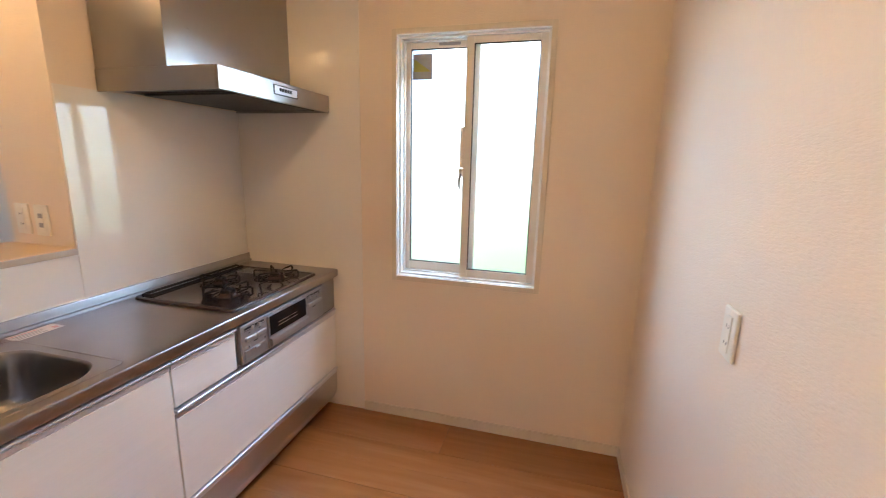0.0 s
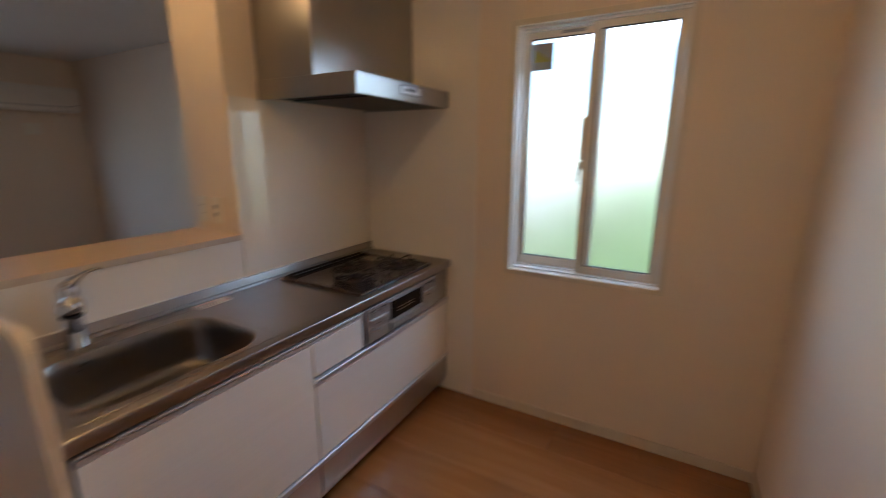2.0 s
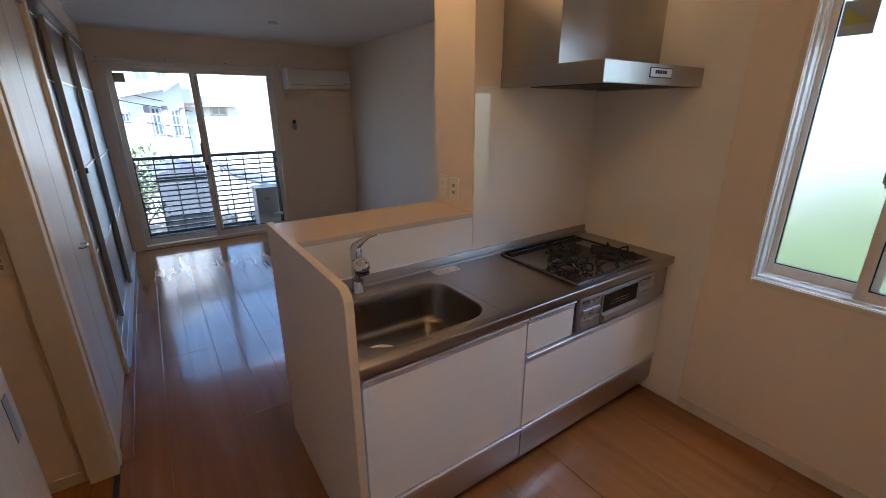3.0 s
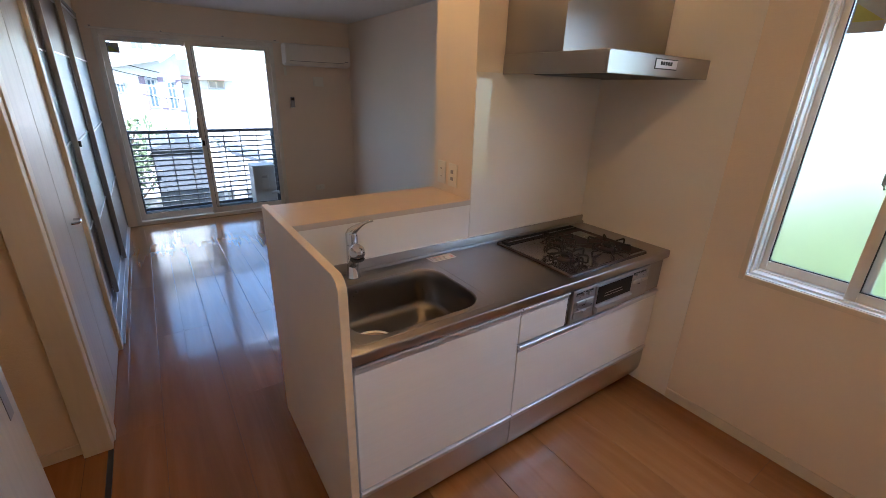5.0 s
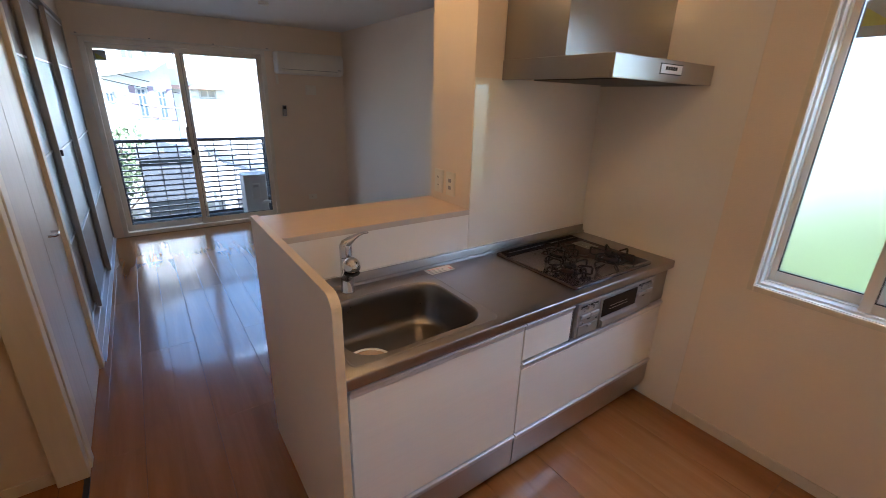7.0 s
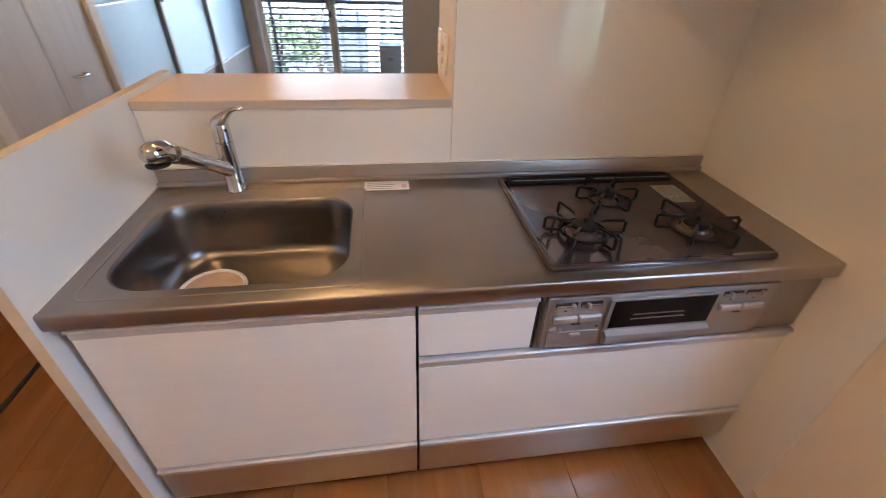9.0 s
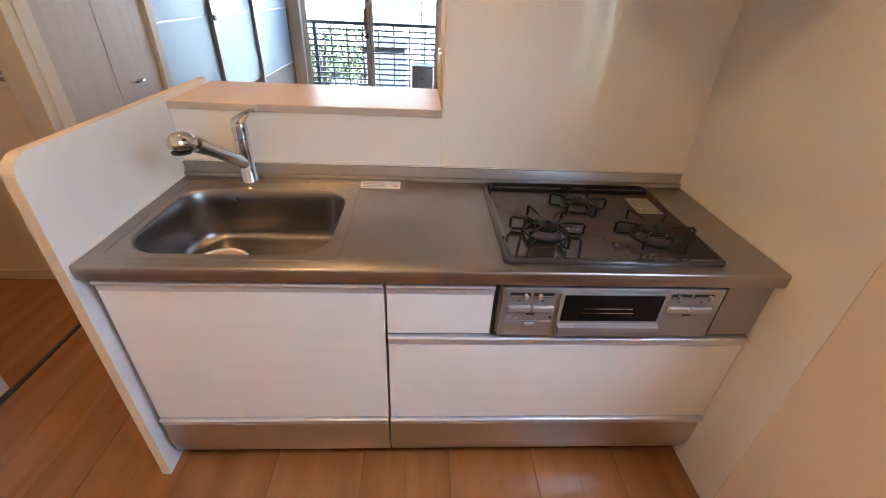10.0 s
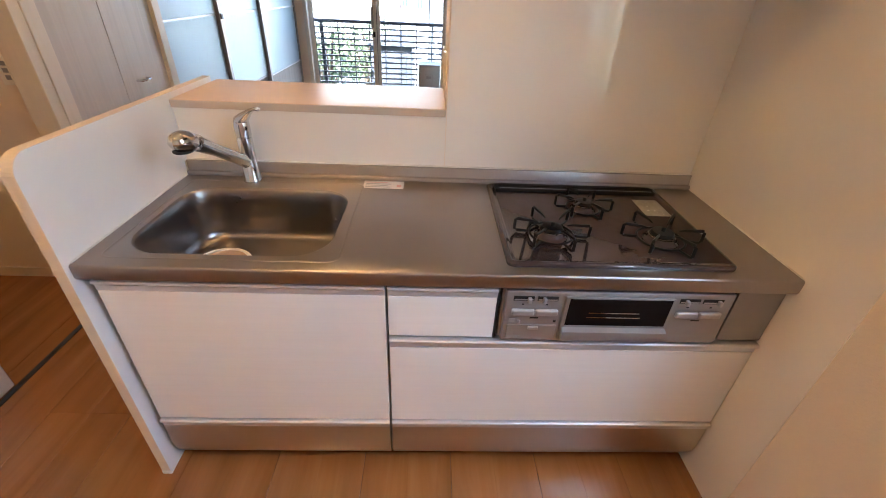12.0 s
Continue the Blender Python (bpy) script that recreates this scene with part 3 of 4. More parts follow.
def burner(cx, cy, size):
    b = part("burner", lathe(bmesh.new(), cx, cy, [(0.047 * size, PZ), (0.047 * size, PZ + 0.003), (0.041 * size, PZ + 0.007), (0.038 * size, PZ + 0.010), (0.036 * size, PZ + 0.018), (0.012 * size, PZ + 0.019)], 28), ENAMEL, e, "glossy brown burner base", True)
    part("burner_ring", lathe(bmesh.new(), cx, cy, [(0.034 * size, PZ + 0.0185), (0.036 * size, PZ + 0.0195), (0.034 * size, PZ + 0.0215), (0.029 * size, PZ + 0.0215)], 28), BURNER, b, "metal burner ring", True)
    part("burner_cap", lathe(bmesh.new(), cx, cy, [(0.030 * size, PZ + 0.0185), (0.032 * size, PZ + 0.024), (0.028 * size, PZ + 0.031), (0.011, PZ + 0.032)], 24), IRON, b, "black burner cap", True)
    part("sensor", lathe(bmesh.new(), cx, cy, [(0.006, PZ + 0.030), (0.006, PZ + 0.040), (0.004, PZ + 0.043)], 12), IRON, b, "", True)
    t = bmesh.new()
    R = 0.104 * size
    bars = []
    tube(t, [(cx + 0.062 * size * math.cos(2 * math.pi * k / 28), cy + 0.062 * size * math.sin(2 * math.pi * k / 28), PZ + 0.007) for k in range(29)], 0.0033, 8, False)
    for k in range(6):
        a = radians(-10 + 60 * k)
        c, s2 = math.cos(a), math.sin(a)
        pts = [(0.060 * size, 0.007), (R - 0.006, 0.006), (R, 0.010), (R, 0.038), (R - 0.004, 0.043), (0.054 * size, 0.040), (0.040 * size, 0.036)]
        bars.append(tube(bmesh.new(), [(cx + u * c, cy + u * s2, PZ + z) for u, z in pts], [0.0036, 0.0042, 0.0046, 0.0048, 0.0048, 0.0036, 0.0018], 6))
    t = part("trivet", t, IRON, e, "black iron trivet ring", True)
    for bar in bars:
        part("prong", bar, IRON, t, "black iron prong", True)


burner(1.184, 0.190, 1.0)
burner(1.328, 0.362, 0.84)
burner(1.496, 0.176, 1.04)
part("label_sheet", boxed(1.525, 1.608, 0.330, 0.448, PZ + 0.0002, PZ + 0.001), SHEEN, e, "glossy grey label")

FZ0, FZ1 = 0.622, 0.797
part("front_body", boxed(1.034, 1.652, 0.030, 0.08, FZ0, FZ1), SILVER, e)
fp = part("front_plate", boxed(1.040, 1.648, 0.010, 0.030, FZ0 + 0.002, FZ1 - 0.002, bevel=0.004), SILVER, e, "silver control front")
grill = part("grill_door", boxed(1.196, 1.486, 0.003, 0.0095, 0.634, 0.782, bevel=0.002), SILVER, e, "silver grill door")
part("grill_window", boxed(1.206, 1.478, 0.0005, 0.0028, 0.690, 0.778, bevel=0.001), DARKGLASS, grill, "dark grill window")
for z, a, b in ((0.733, 1.262, 1.398), (0.718, 1.258, 1.404)):
    part("grill_rack_bar", boxed(a, b, -0.0008, 0.0003, z, z + 0.0028), CHROME, grill)
bm = prism(bmesh.new(), [(0.0025, 0.640), (-0.008, 0.642), (-0.013, 0.648), (-0.014, 0.664), (-0.012, 0.676), (0.0025, 0.682)], "x", 1.200, 1.484)
part("grill_handle", bm, SILVER, grill, "silver grill handle", True)


def controls(x0, mirrored):
    w = 0.126
    for k in range(2):
        a = x0 + 0.004 + k * 0.063
        s = part("slot", boxed(a, a + 0.054, 0.008, 0.0098, 0.765, 0.779), BLACK, fp, "dark lever slot")
        part("slot_bezel", boxed(a + 0.002, a + 0.052, 0.0072, 0.0079, 0.767, 0.7705), SILVERLIGHT, s)
        kx = a + (0.036 if (k == 0) != mirrored else 0.012)
        part("lever", boxed(kx, kx + 0.010, -0.004, 0.0078, 0.763, 0.779, bevel=0.003), SILVERLIGHT, s, "small silver lever")
        part("push_button", boxed(a - 0.002, a + 0.0585, -0.002, 0.0095, 0.720, 0.740, bevel=0.005, seg=3), SILVERLIGHT, fp, "silver ignition button")
        part("mark", boxed(a + 0.024, a + 0.03, 0.0092, 0.0098, 0.750, 0.754), BLACK, fp)
    part("mark_bar", boxed(x0 + 0.055, x0 + 0.078, 0.0092, 0.0098, 0.704, 0.709), BLACK, fp)


controls(1.056, False)
controls(1.497, True)
lp = part("lower_flap", boxed(1.052, 1.186, 0.006, 0.0098, 0.632, 0.684, bevel=0.002), SILVER, fp)
part("flap_pull", boxed(1.108, 1.136, -0.002, 0.0058, 0.672, 0.682, bevel=0.003), SILVERLIGHT, lp)
part("maker_mark", boxed(1.060, 1.094, 0.0052, 0.0058, 0.640, 0.646), GREYPLASTIC, lp)
part("indicator", boxed(1.056, 1.072, 0.0088, 0.0098, 0.690, 0.702), PRINT, fp)
part("indicator", boxed(1.176, 1.183, 0.0088, 0.0098, 0.692, 0.699), BLACK, fp)
part("knob", boxed(1.078, 1.086, 0.002, 0.0098, 0.690, 0.700, bevel=0.002), SILVERLIGHT, fp)

# ---- tap ----
tx, ty = 0.222, 0.540
e = thing("kitchen_tap", (tx, ty, T), "chrome single lever kitchen tap with a swivel spout", "tap")
part("base", lathe(bmesh.new(), tx, ty, [(0.030, T), (0.030, T + 0.006), (0.0265, T + 0.012), (0.0250, T + 0.10), (0.0250, T + 0.150), (0.022, T + 0.1525)], 28), CHROME, e, "", True)
part("collar", lathe(bmesh.new(), tx, ty, [(0.0215, T + 0.1525), (0.0215, T + 0.155), (0.0250, T + 0.157), (0.0250, T + 0.190), (0.0235, T + 0.203), (0.018, T + 0.212), (0.008, T + 0.215)], 28), CHROME, e, "", True)
bm = bmesh.new()
lev = [(-0.022, 0.190, 0.012, 0.012), (-0.008, 0.199, 0.023, 0.021), (0.010, 0.211, 0.022, 0.019), (0.026, 0.224, 0.018, 0.014), (0.042, 0.236, 0.014, 0.009), (0.058, 0.246, 0.012, 0.0065), (0.074, 0.252, 0.011, 0.0055), (0.086, 0.253, 0.010, 0.005), (0.091, 0.252, 0.005, 0.003)]
loops = []
for u, z, w, hh in lev:
    ring = []
    for k in range(14):
        a = 2 * math.pi * k / 14
        along, across = u - hh * 0.3 * math.sin(a), w * math.cos(a)
        ring.append((tx + 0.89 * along + 0.45 * across, ty - 0.45 * along + 0.89 * across, T + z + hh * math.sin(a)))
    loops.append(ring)
rings = stack(bm, loops)
bm.faces.new(rings[0][::-1]), bm.faces.new(rings[-1])
part("lever", bm, CHROME, e, "chrome lever handle", True)
bm = bmesh.new()
tube(bm, [(tx - 0.002, ty - 0.004, T + 0.066), (tx - 0.020, ty - 0.058, T + 0.104), (tx - 0.042, ty - 0.128, T + 0.152), (tx - 0.058, ty - 0.182, T + 0.188)], [0.0225, 0.0195, 0.0195, 0.025], 20)
part("spout", bm, CHROME, e, "", True)
bm = bmesh.new()
hc, hd = Vector((tx - 0.070, ty - 0.220, T + 0.203)), math.atan2(-0.95, -0.31)
bmesh.ops.create_uvsphere(bm, u_segments=24, v_segments=16, radius=1.0, matrix=Matrix.Translation(hc) @ Matrix.Rotation(hd, 4, "Z") @ Matrix.Rotation(radians(-16), 4, "Y") @ Matrix.Diagonal((0.047, 0.031, 0.031, 1)))
for v in bm.verts:
    v.co.z = max(v.co.z, T + 0.180)
h = part("spray_head", bm, CHROME, e, "rounded chrome spray head", True)
part("spray_face", lathe(bmesh.new(), hc.x - 0.004, hc.y - 0.010, [(0.020, T + 0.1755), (0.026, T + 0.177), (0.0275, T + 0.1815)], 20), BLACK, h, "dark spray face", True)

bm = boxed(-0.0162, -0.0130, 0.008, 0.577, T + 0.0004, T + 0.0040, bevel=0.001)
box(bm, 1.7925, 1.7958, 0.008, 0.577, T + 0.0004, T + 0.0040, bevel=0.001)
box(bm, -0.0128, 1.7920, 0.5885, 0.5955, T + 0.0492, T + 0.0525, bevel=0.001)
box(bm, -0.0162, -0.0130, 0.5765, 0.5800, T + 0.0042, T + 0.050, bevel=0.001)
box(bm, 1.7925, 1.7958, 0.5765, 0.5800, T + 0.0042, T + 0.050, bevel=0.001)
structure("trim_sealant", bm, SEALANT, "thin white sealant bead round the worktop", "sealant")

e = thing("care_label", (0.676, 0.53, 0.851), "white printed care label stuck on the worktop", "label")
part("sheet", boxed(0.606, 0.746, 0.500, 0.562, T + 0.0004, T + 0.0011), PAPER, e)
for k in range(4):
    part("print_bar", boxed(0.614, 0.700 - 0.01 * (k % 2), 0.508 + 0.013 * k, 0.513 + 0.013 * k, T + 0.0011, T + 0.0013), PINK if k == 3 else PRINT, e)
part("print_block", boxed(0.722, 0.738, 0.512, 0.534, T + 0.0011, T + 0.0013), PINK, e, "small pink printed block")

# ---- range hood ----
e = thing("range_hood", (1.42, 0.31, 1.70), "stainless steel range hood with a box-shaped duct cover", "range hood")
HX0, HX1, HY0, HZ0, HZ1 = 1.042, 1.795, 0.020, 1.694, 1.778
bm = bmesh.new()
box(bm, HX0, HX1, HY0, HY0 + 0.014, HZ0, HZ1, bevel=0.0025)
part("front_panel", bm, HOOD, e, "bright steel front panel")
part("side_panel", boxed(HX0, HX0 + 0.012, HY0 + 0.0145, 0.594, HZ0, HZ1, bevel=0.0015), HOOD, e)
part("side_panel", boxed(HX1 - 0.012, HX1, HY0 + 0.0145, 0.594, HZ0, HZ1, bevel=0.0015), HOOD, e)
part("canopy_top", boxed(HX0 + 0.012, HX1 - 0.012, HY0 + 0.0145, 0.594, HZ1 - 0.006, HZ1 - 0.001), HOOD, e)
part("underside", boxed(HX0 + 0.013, HX1 - 0.013, HY0 + 0.016, 0.592, HZ0 + 0.014, HZ0 + 0.02), FILTER, e)
part("filter_panel", boxed(HX0 + 0.14, HX1 - 0.06, HY0 + 0.05, 0.53, HZ0 + 0.003, HZ0 + 0.012, bevel=0.004), FILTER, e, "dark steel baffle under the hood")
# dark sheet painting the shaded recess round the baffle
part("filter_gap_shade", boxed(HX0 + 0.12, HX1 - 0.04, HY0 + 0.035, 0.545, HZ0 + 0.0125, HZ0 + 0.0138), GAPSHADE, e)
part("duct_cover", boxed(1.046, 1.794, 0.246, 0.594, HZ1 + 0.001, H - 0.001, bevel=0.002), HOOD, e, "tall steel duct cover")
part("switch_frame", boxed(1.346, 1.514, HY0 - 0.0022, HY0 - 0.0002, 1.722, 1.763, bevel=0.0006), BLACK, e, "dark frame of the control plate")
c = part("switch_plate", boxed(1.350, 1.510, HY0 - 0.0034, HY0 - 0.0023, 1.726, 1.759, bevel=0.0004), ALU, e, "control plate with small buttons")
for k in range(5):
    part("button", boxed(1.382 + 0.018 * k, 1.395 + 0.018 * k, HY0 - 0.006, HY0 - 0.0035, 1.738, 1.752, bevel=0.001), BLACK, c)


# ---- sockets and switches ----
def plate(name, label, category, at, axis, sign, w, h, holes):
    """A wall plate; axis is the wall's normal, sign the side it faces."""
    x, y, z = at
    e = thing(name, at, label, category)

    def b(u0, u1, z0, z1, d0, d1, bevel=0.0):
        d0, d1 = sorted((sign * d0, sign * d1))
        return boxed(x + d0, x + d1, y + u0, y + u1, z + z0, z + z1, bevel=bevel) if axis == "x" else boxed(x + u0, x + u1, y + d0, y + d1, z + z0, z + z1, bevel=bevel)
    part("plate", b(-w / 2, w / 2, -h / 2, h / 2, 0.0005, 0.009, 0.003), PLASTIC, e)
    part("insert", b(-w * 0.2, w * 0.2, -h * 0.36, h * 0.36, 0.0091, 0.0115, 0.001), PLASTIC, e)
    for z0, kind in holes:
        if kind == "socket":
            for u in (-0.006, 0.006):
                part("slot", b(u - 0.0012, u + 0.0012, z0 - 0.004, z0 + 0.004, 0.0112, 0.0119), BLACK, e)
        else:
            part("rocker", b(-w * 0.16, w * 0.16, z0 - 0.009, z0 + 0.009, 0.0112, 0.0125, 0.001), GREYPLASTIC, e, "grey rocker")
    return e


plate("wall_socket", "white double wall socket on the papered wall", "socket", (0.766, SY, 1.095), "y", 1, 0.072, 0.118, [(0.018, "socket"), (-0.022, "socket")])
plate("wall_socket", "white wall socket on the hatch jamb", "socket", (0.885, 0.848, 1.202), "x", -1, 0.072, 0.12, [(0.02, "socket"), (-0.02, "socket")])
plate("wall_switch", "white wall switch with two grey rockers", "switch", (0.885, 0.745, 1.200), "x", -1, 0.072, 0.12, [(0.018, "rocker"), (-0.018, "rocker")])
plate("wall_switch", "white wall switch with three grey rockers in the hall", "switch", (-0.955, 1.10, 1.075), "y", -1, 0.07, 0.12, [(0.028, "rocker"), (0, "rocker"), (-0.028, "rocker")])
plate("wall_socket", "white wall socket low on the living room wall", "socket", (1.52, BY, 0.25), "y", -1, 0.12, 0.072, [(0, "socket")])

# ---- lamps ----
def ceiling_lamp(x, y, label):
    e = thing("ceiling_lamp", (x, y, H), label, "lamp")
    part("mount", lathe(bmesh.new(), x, y, [(0.05, H - 0.025), (0.055, H - 0.02), (0.055, H - 0.0005)], 24), PLASTIC, e, "", True)


ceiling_lamp(0.16, -0.59, "small white ceiling lamp mount")
ceiling_lamp(0.42, 0.74, "small white ceiling lamp mount")
# mount added to go with the hall fill, out of view
ceiling_lamp(-1.7, 0.4, "small white lamp mount added in the hall, out of view")
e = thing("ceiling_socket", (0.78, 3.6, H), "small white round ceiling socket in the living room", "ceiling socket")
part("disc", lathe(bmesh.new(), 0.78, 3.6, [(0.03, H - 0.03), (0.045, H - 0.022), (0.045, H - 0.0005)], 20), PLASTIC, e, "", True)

# ---- hall door ----
e = tagged(thing("door_1", (-0.84, -0.1, 0), "white sliding door, half open, at the hall", "door"), kind="structure")
part("leaf", boxed(-0.857, -0.825, -0.52, 0.345, 0.006, 2.02, bevel=0.002), DOORWOOD, e)
part("pull", boxed(-0.8245, -0.8225, 0.27, 0.305, 0.80, 0.93, bevel=0.0008), SASHGREY, e, "grey recessed pull")
part("edge_strip", boxed(-0.853, -0.829, 0.3455, 0.349, 0.006, 2.02), SASHGREY, e, "grey edge strip")

# ---- closet with folding door ----
bm = bmesh.new()
box(bm, -0.91, -0.802, 1.055, 1.110, 0, 2.14, 0.003)
box(bm, -0.905, -0.796, 1.111, 1.184, 0, 2.14, 0.003)
box(bm, -0.90, -0.785, 1.988, 2.058, 0, 2.14, 0.003)
box(bm, -0.90, -0.785, 1.1845, 1.9875, 2.09, 2.14, 0.003)
structure("trim_closet", bm, TRIM, "cream door casing round the closet", "door casing")
structure("wall_closet_head", boxed(-0.95, LX, 1.06, 2.03, 2.141, 2.22), WALL, "papered wall over the closet door", "wall")
e = tagged(thing("door_2", (-0.815, 1.57, 0), "pale wood grained folding closet door, closed", "door"), kind="structure")
p = None
for k, (a, b) in enumerate(((1.187, 1.562), (1.566, 1.986))):
    p = part("leaf", boxed(-0.835, -0.806, a, b, 0.012, 2.085, bevel=0.003), DOORWOOD, e)
bm = bmesh.new()
tube(bm, [(-0.806, 1.675, 0.935), (-0.780, 1.678, 0.935), (-0.774, 1.692, 0.935), (-0.774, 1.750, 0.935), (-0.780, 1.764, 0.935), (-0.806, 1.767, 0.935)], 0.006, 10)
part("handle", bm, CHROME, p, "chrome bow handle", True)

# ---- frosted sliding doors ----
def sliding_door(y0, y1, x, label):
    e = tagged(thing("sliding_door", (x, (y0 + y1) / 2, 0), label, "door", "frosted sliding doors"), kind="")
    z0, z1, w = 0.02, 2.19, 0.042
    bm = bmesh.new()
    box(bm, x - 0.016, x + 0.016, y0, y0 + w, z0, z1, 0.003)
    box(bm, x - 0.016, x + 0.016, y1 - w, y1, z0, z1, 0.003)
    part("stiles", bm, SASHGREY, e)
    bars = (z0, 0.60, 1.18, 1.77, z1 - 0.03)
    for z in bars:
        part("crossbar", boxed(x - 0.013, x + 0.014, y0 + w, y1 - w, z + 0.007, z + 0.021, bevel=0.002), ALU, e, "thin aluminium crossbar")
    for (a, b), mat, lab in zip(zip(bars, bars[1:]), (BROWNPANEL, DOORFROST, DOORFROST, BROWNPANEL), ("grey-brown wood panel", "frosted glass panel", "frosted glass panel", "grey-brown wood panel")):
        part("panel", boxed(x - 0.005, x + 0.005, y0 + w + 0.0005, y1 - w - 0.0005, a + 0.0215, b + 0.0065), mat, e, lab)
    return e


sliding_door(2.062, 3.02, -0.880, "grey framed sliding door with frosted glass panels")
d = sliding_door(2.93, 3.84, -0.842, "grey framed sliding door with frosted glass panels")
part("catch", boxed(-0.826, -0.812, 2.935, 2.965, 1.165, 1.205, bevel=0.003), BLACK, d, "small black catch")
sliding_door(3.745, 4.89, -0.804, "grey framed sliding door with frosted glass panels")
bm = boxed(-0.905, -0.775, 2.059, 4.895, 0.0, 0.006)
for x in (-0.880, -0.842, -0.804):
    box(bm, x - 0.004, x + 0.004, 2.060, 4.894, 0.006, 0.015)
structure("floor_rail", bm, ALU, "aluminium floor rail under the sliding doors", "door rail")
structure("trim_rail_head", boxed(-0.905, -0.785, 2.059, 4.895, 2.195, 2.219), SASHGREY, "grey top rail over the sliding doors", "door rail")

# ---- balcony door ----
e = tagged(thing("window_2", (0.18, BY, 0), "cream framed sliding balcony door with clear glass, closed", "balcony door"), kind="structure")
bm = bmesh.new()
frame_bars(bm, "x", D0 + 0.002, D1 - 0.002, 0.004, DZ - 0.002, 0.045, BY - 0.012, BY + 0.12, 0.003)
part("window_frame", bm, SASH, e)
sash(e, -0.652, 0.200, 0.050, 2.052, BY + 0.055, BY + 0.085, 0.05, "x", SASH, CLEAR, 0.07)
s = sash(e, 0.112, 1.012, 0.050, 2.052, BY + 0.012, BY + 0.042, 0.05, "x", SASH, CLEAR, 0.07)
part("pull", boxed(0.095, 0.128, BY - 0.002, BY + 0.0115, 1.00, 1.22, bevel=0.004), SASHGREY, s, "grey pull bar")
part("latch", boxed(0.118, 0.146, BY - 0.012, BY + 0.0115, 0.90, 0.96, bevel=0.004), BLACK, s, "black crescent latch")
e2 = thing("door_sticker", (-0.55, BY + 0.06, 1.9), "grey and olive square sticker on the balcony glass", "sticker")
part("sheet", boxed(-0.598, -0.498, BY + 0.0635, BY + 0.0645, 1.885, 1.985), STICKGREY, e2)
part("triangle", prism(bmesh.new(), [(-0.59, 1.90), (-0.506, 1.90), (-0.59, 1.955)], "y", BY + 0.0622, BY + 0.0630), OLIVE, e2, "olive triangle")
e = thing("curtain_rail", (0.2, BY - 0.05, 2.10), "cream double curtain rail over the balcony door", "curtain rail")
bm = bmesh.new()
box(bm, -0.74, 1.12, BY - 0.052, BY - 0.036, 2.098, 2.113, 0.002)
part("rail", bm, SASH, e)
part("rail", boxed(-0.74, 1.12, BY - 0.086, BY - 0.070, 2.098, 2.113, bevel=0.002), SASH, e)
for x in (-0.70, -0.1, 0.5, 1.08):
    part("bracket", boxed(x - 0.008, x + 0.008, BY - 0.088, BY - 0.0005, 2.1135, 2.123), SASHGREY, e)

# ---- air conditioner and wall fittings ----
e = thing("air_conditioner", (1.58, BY - 0.1, 1.85), "white wall-mounted air conditioner", "air conditioner")
AX0, AX1 = 1.155, 1.99
bm = prism(bmesh.new(), [(BY - 0.0005, 1.855), (BY - 0.10, 1.845), (BY - 0.185, 1.862), (BY - 0.205, 1.892), (BY - 0.21, 2.06), (BY - 0.19, 2.092), (BY - 0.15, 2.10), (BY - 0.0005, 2.10)], "x", AX0, AX1)
bmesh.ops.bevel(bm, geom=[ed for ed in bm.edges if abs(ed.verts[0].co.x - ed.verts[1].co.x) < 0.01], offset=0.012, segments=3, affect="EDGES")
part("housing", bm, ACWHITE, e, "", True)
part("louvre", boxed(AX0 + 0.05, AX1 - 0.10, BY - 0.205, BY - 0.196, 1.866, 1.894, bevel=0.002), ACWHITE, e, "closed louvre flap")
# raised grey strip painting the shaded line above the flap
part("louvre_gap_shade", boxed(AX0 + 0.045, AX1 - 0.09, BY - 0.212, BY - 0.205, 1.896, 1.902), GREYPLASTIC, e, "grey strip painted as the shaded gap over the louvre")
part("display", boxed(AX1 - 0.08, AX1 - 0.04, BY - 0.2115, BY - 0.20, 1.912, 1.922), GREYPLASTIC, e)
e = thing("pipe_cover", (1.18, BY, 1.78), "small beige pipe cover under the air conditioner", "pipe cover")
part("cap", boxed(1.165, 1.195, BY - 0.02, BY - 0.0005, 1.73, 1.835, bevel=0.006), PLASTIC, e)
e = thing("vent_plate", (1.62, BY, 1.67), "square beige vent plate on the wall", "vent")
part("plate", boxed(1.53, 1.67, BY - 0.010, BY - 0.0005, 1.61, 1.73, bevel=0.004), PLASTIC, e)
part("cover", boxed(1.545, 1.655, BY - 0.014, BY - 0.0101, 1.625, 1.715, bevel=0.003), PLASTIC, e)
e = thing("remote_control", (1.235, BY, 1.40), "grey remote control in a white wall holder", "remote control")
part("holder", boxed(1.205, 1.265, BY - 0.018, BY - 0.0005, 1.335, 1.42, bevel=0.003), PLASTIC, e)
part("body", boxed(1.210, 1.260, BY - 0.034, BY - 0.0185, 1.345, 1.475, bevel=0.004), GREYPLASTIC, e, "grey remote body")
part("screen", boxed(1.216, 1.254, BY - 0.0348, BY - 0.0341, 1.43, 1.465), BLACK, e)

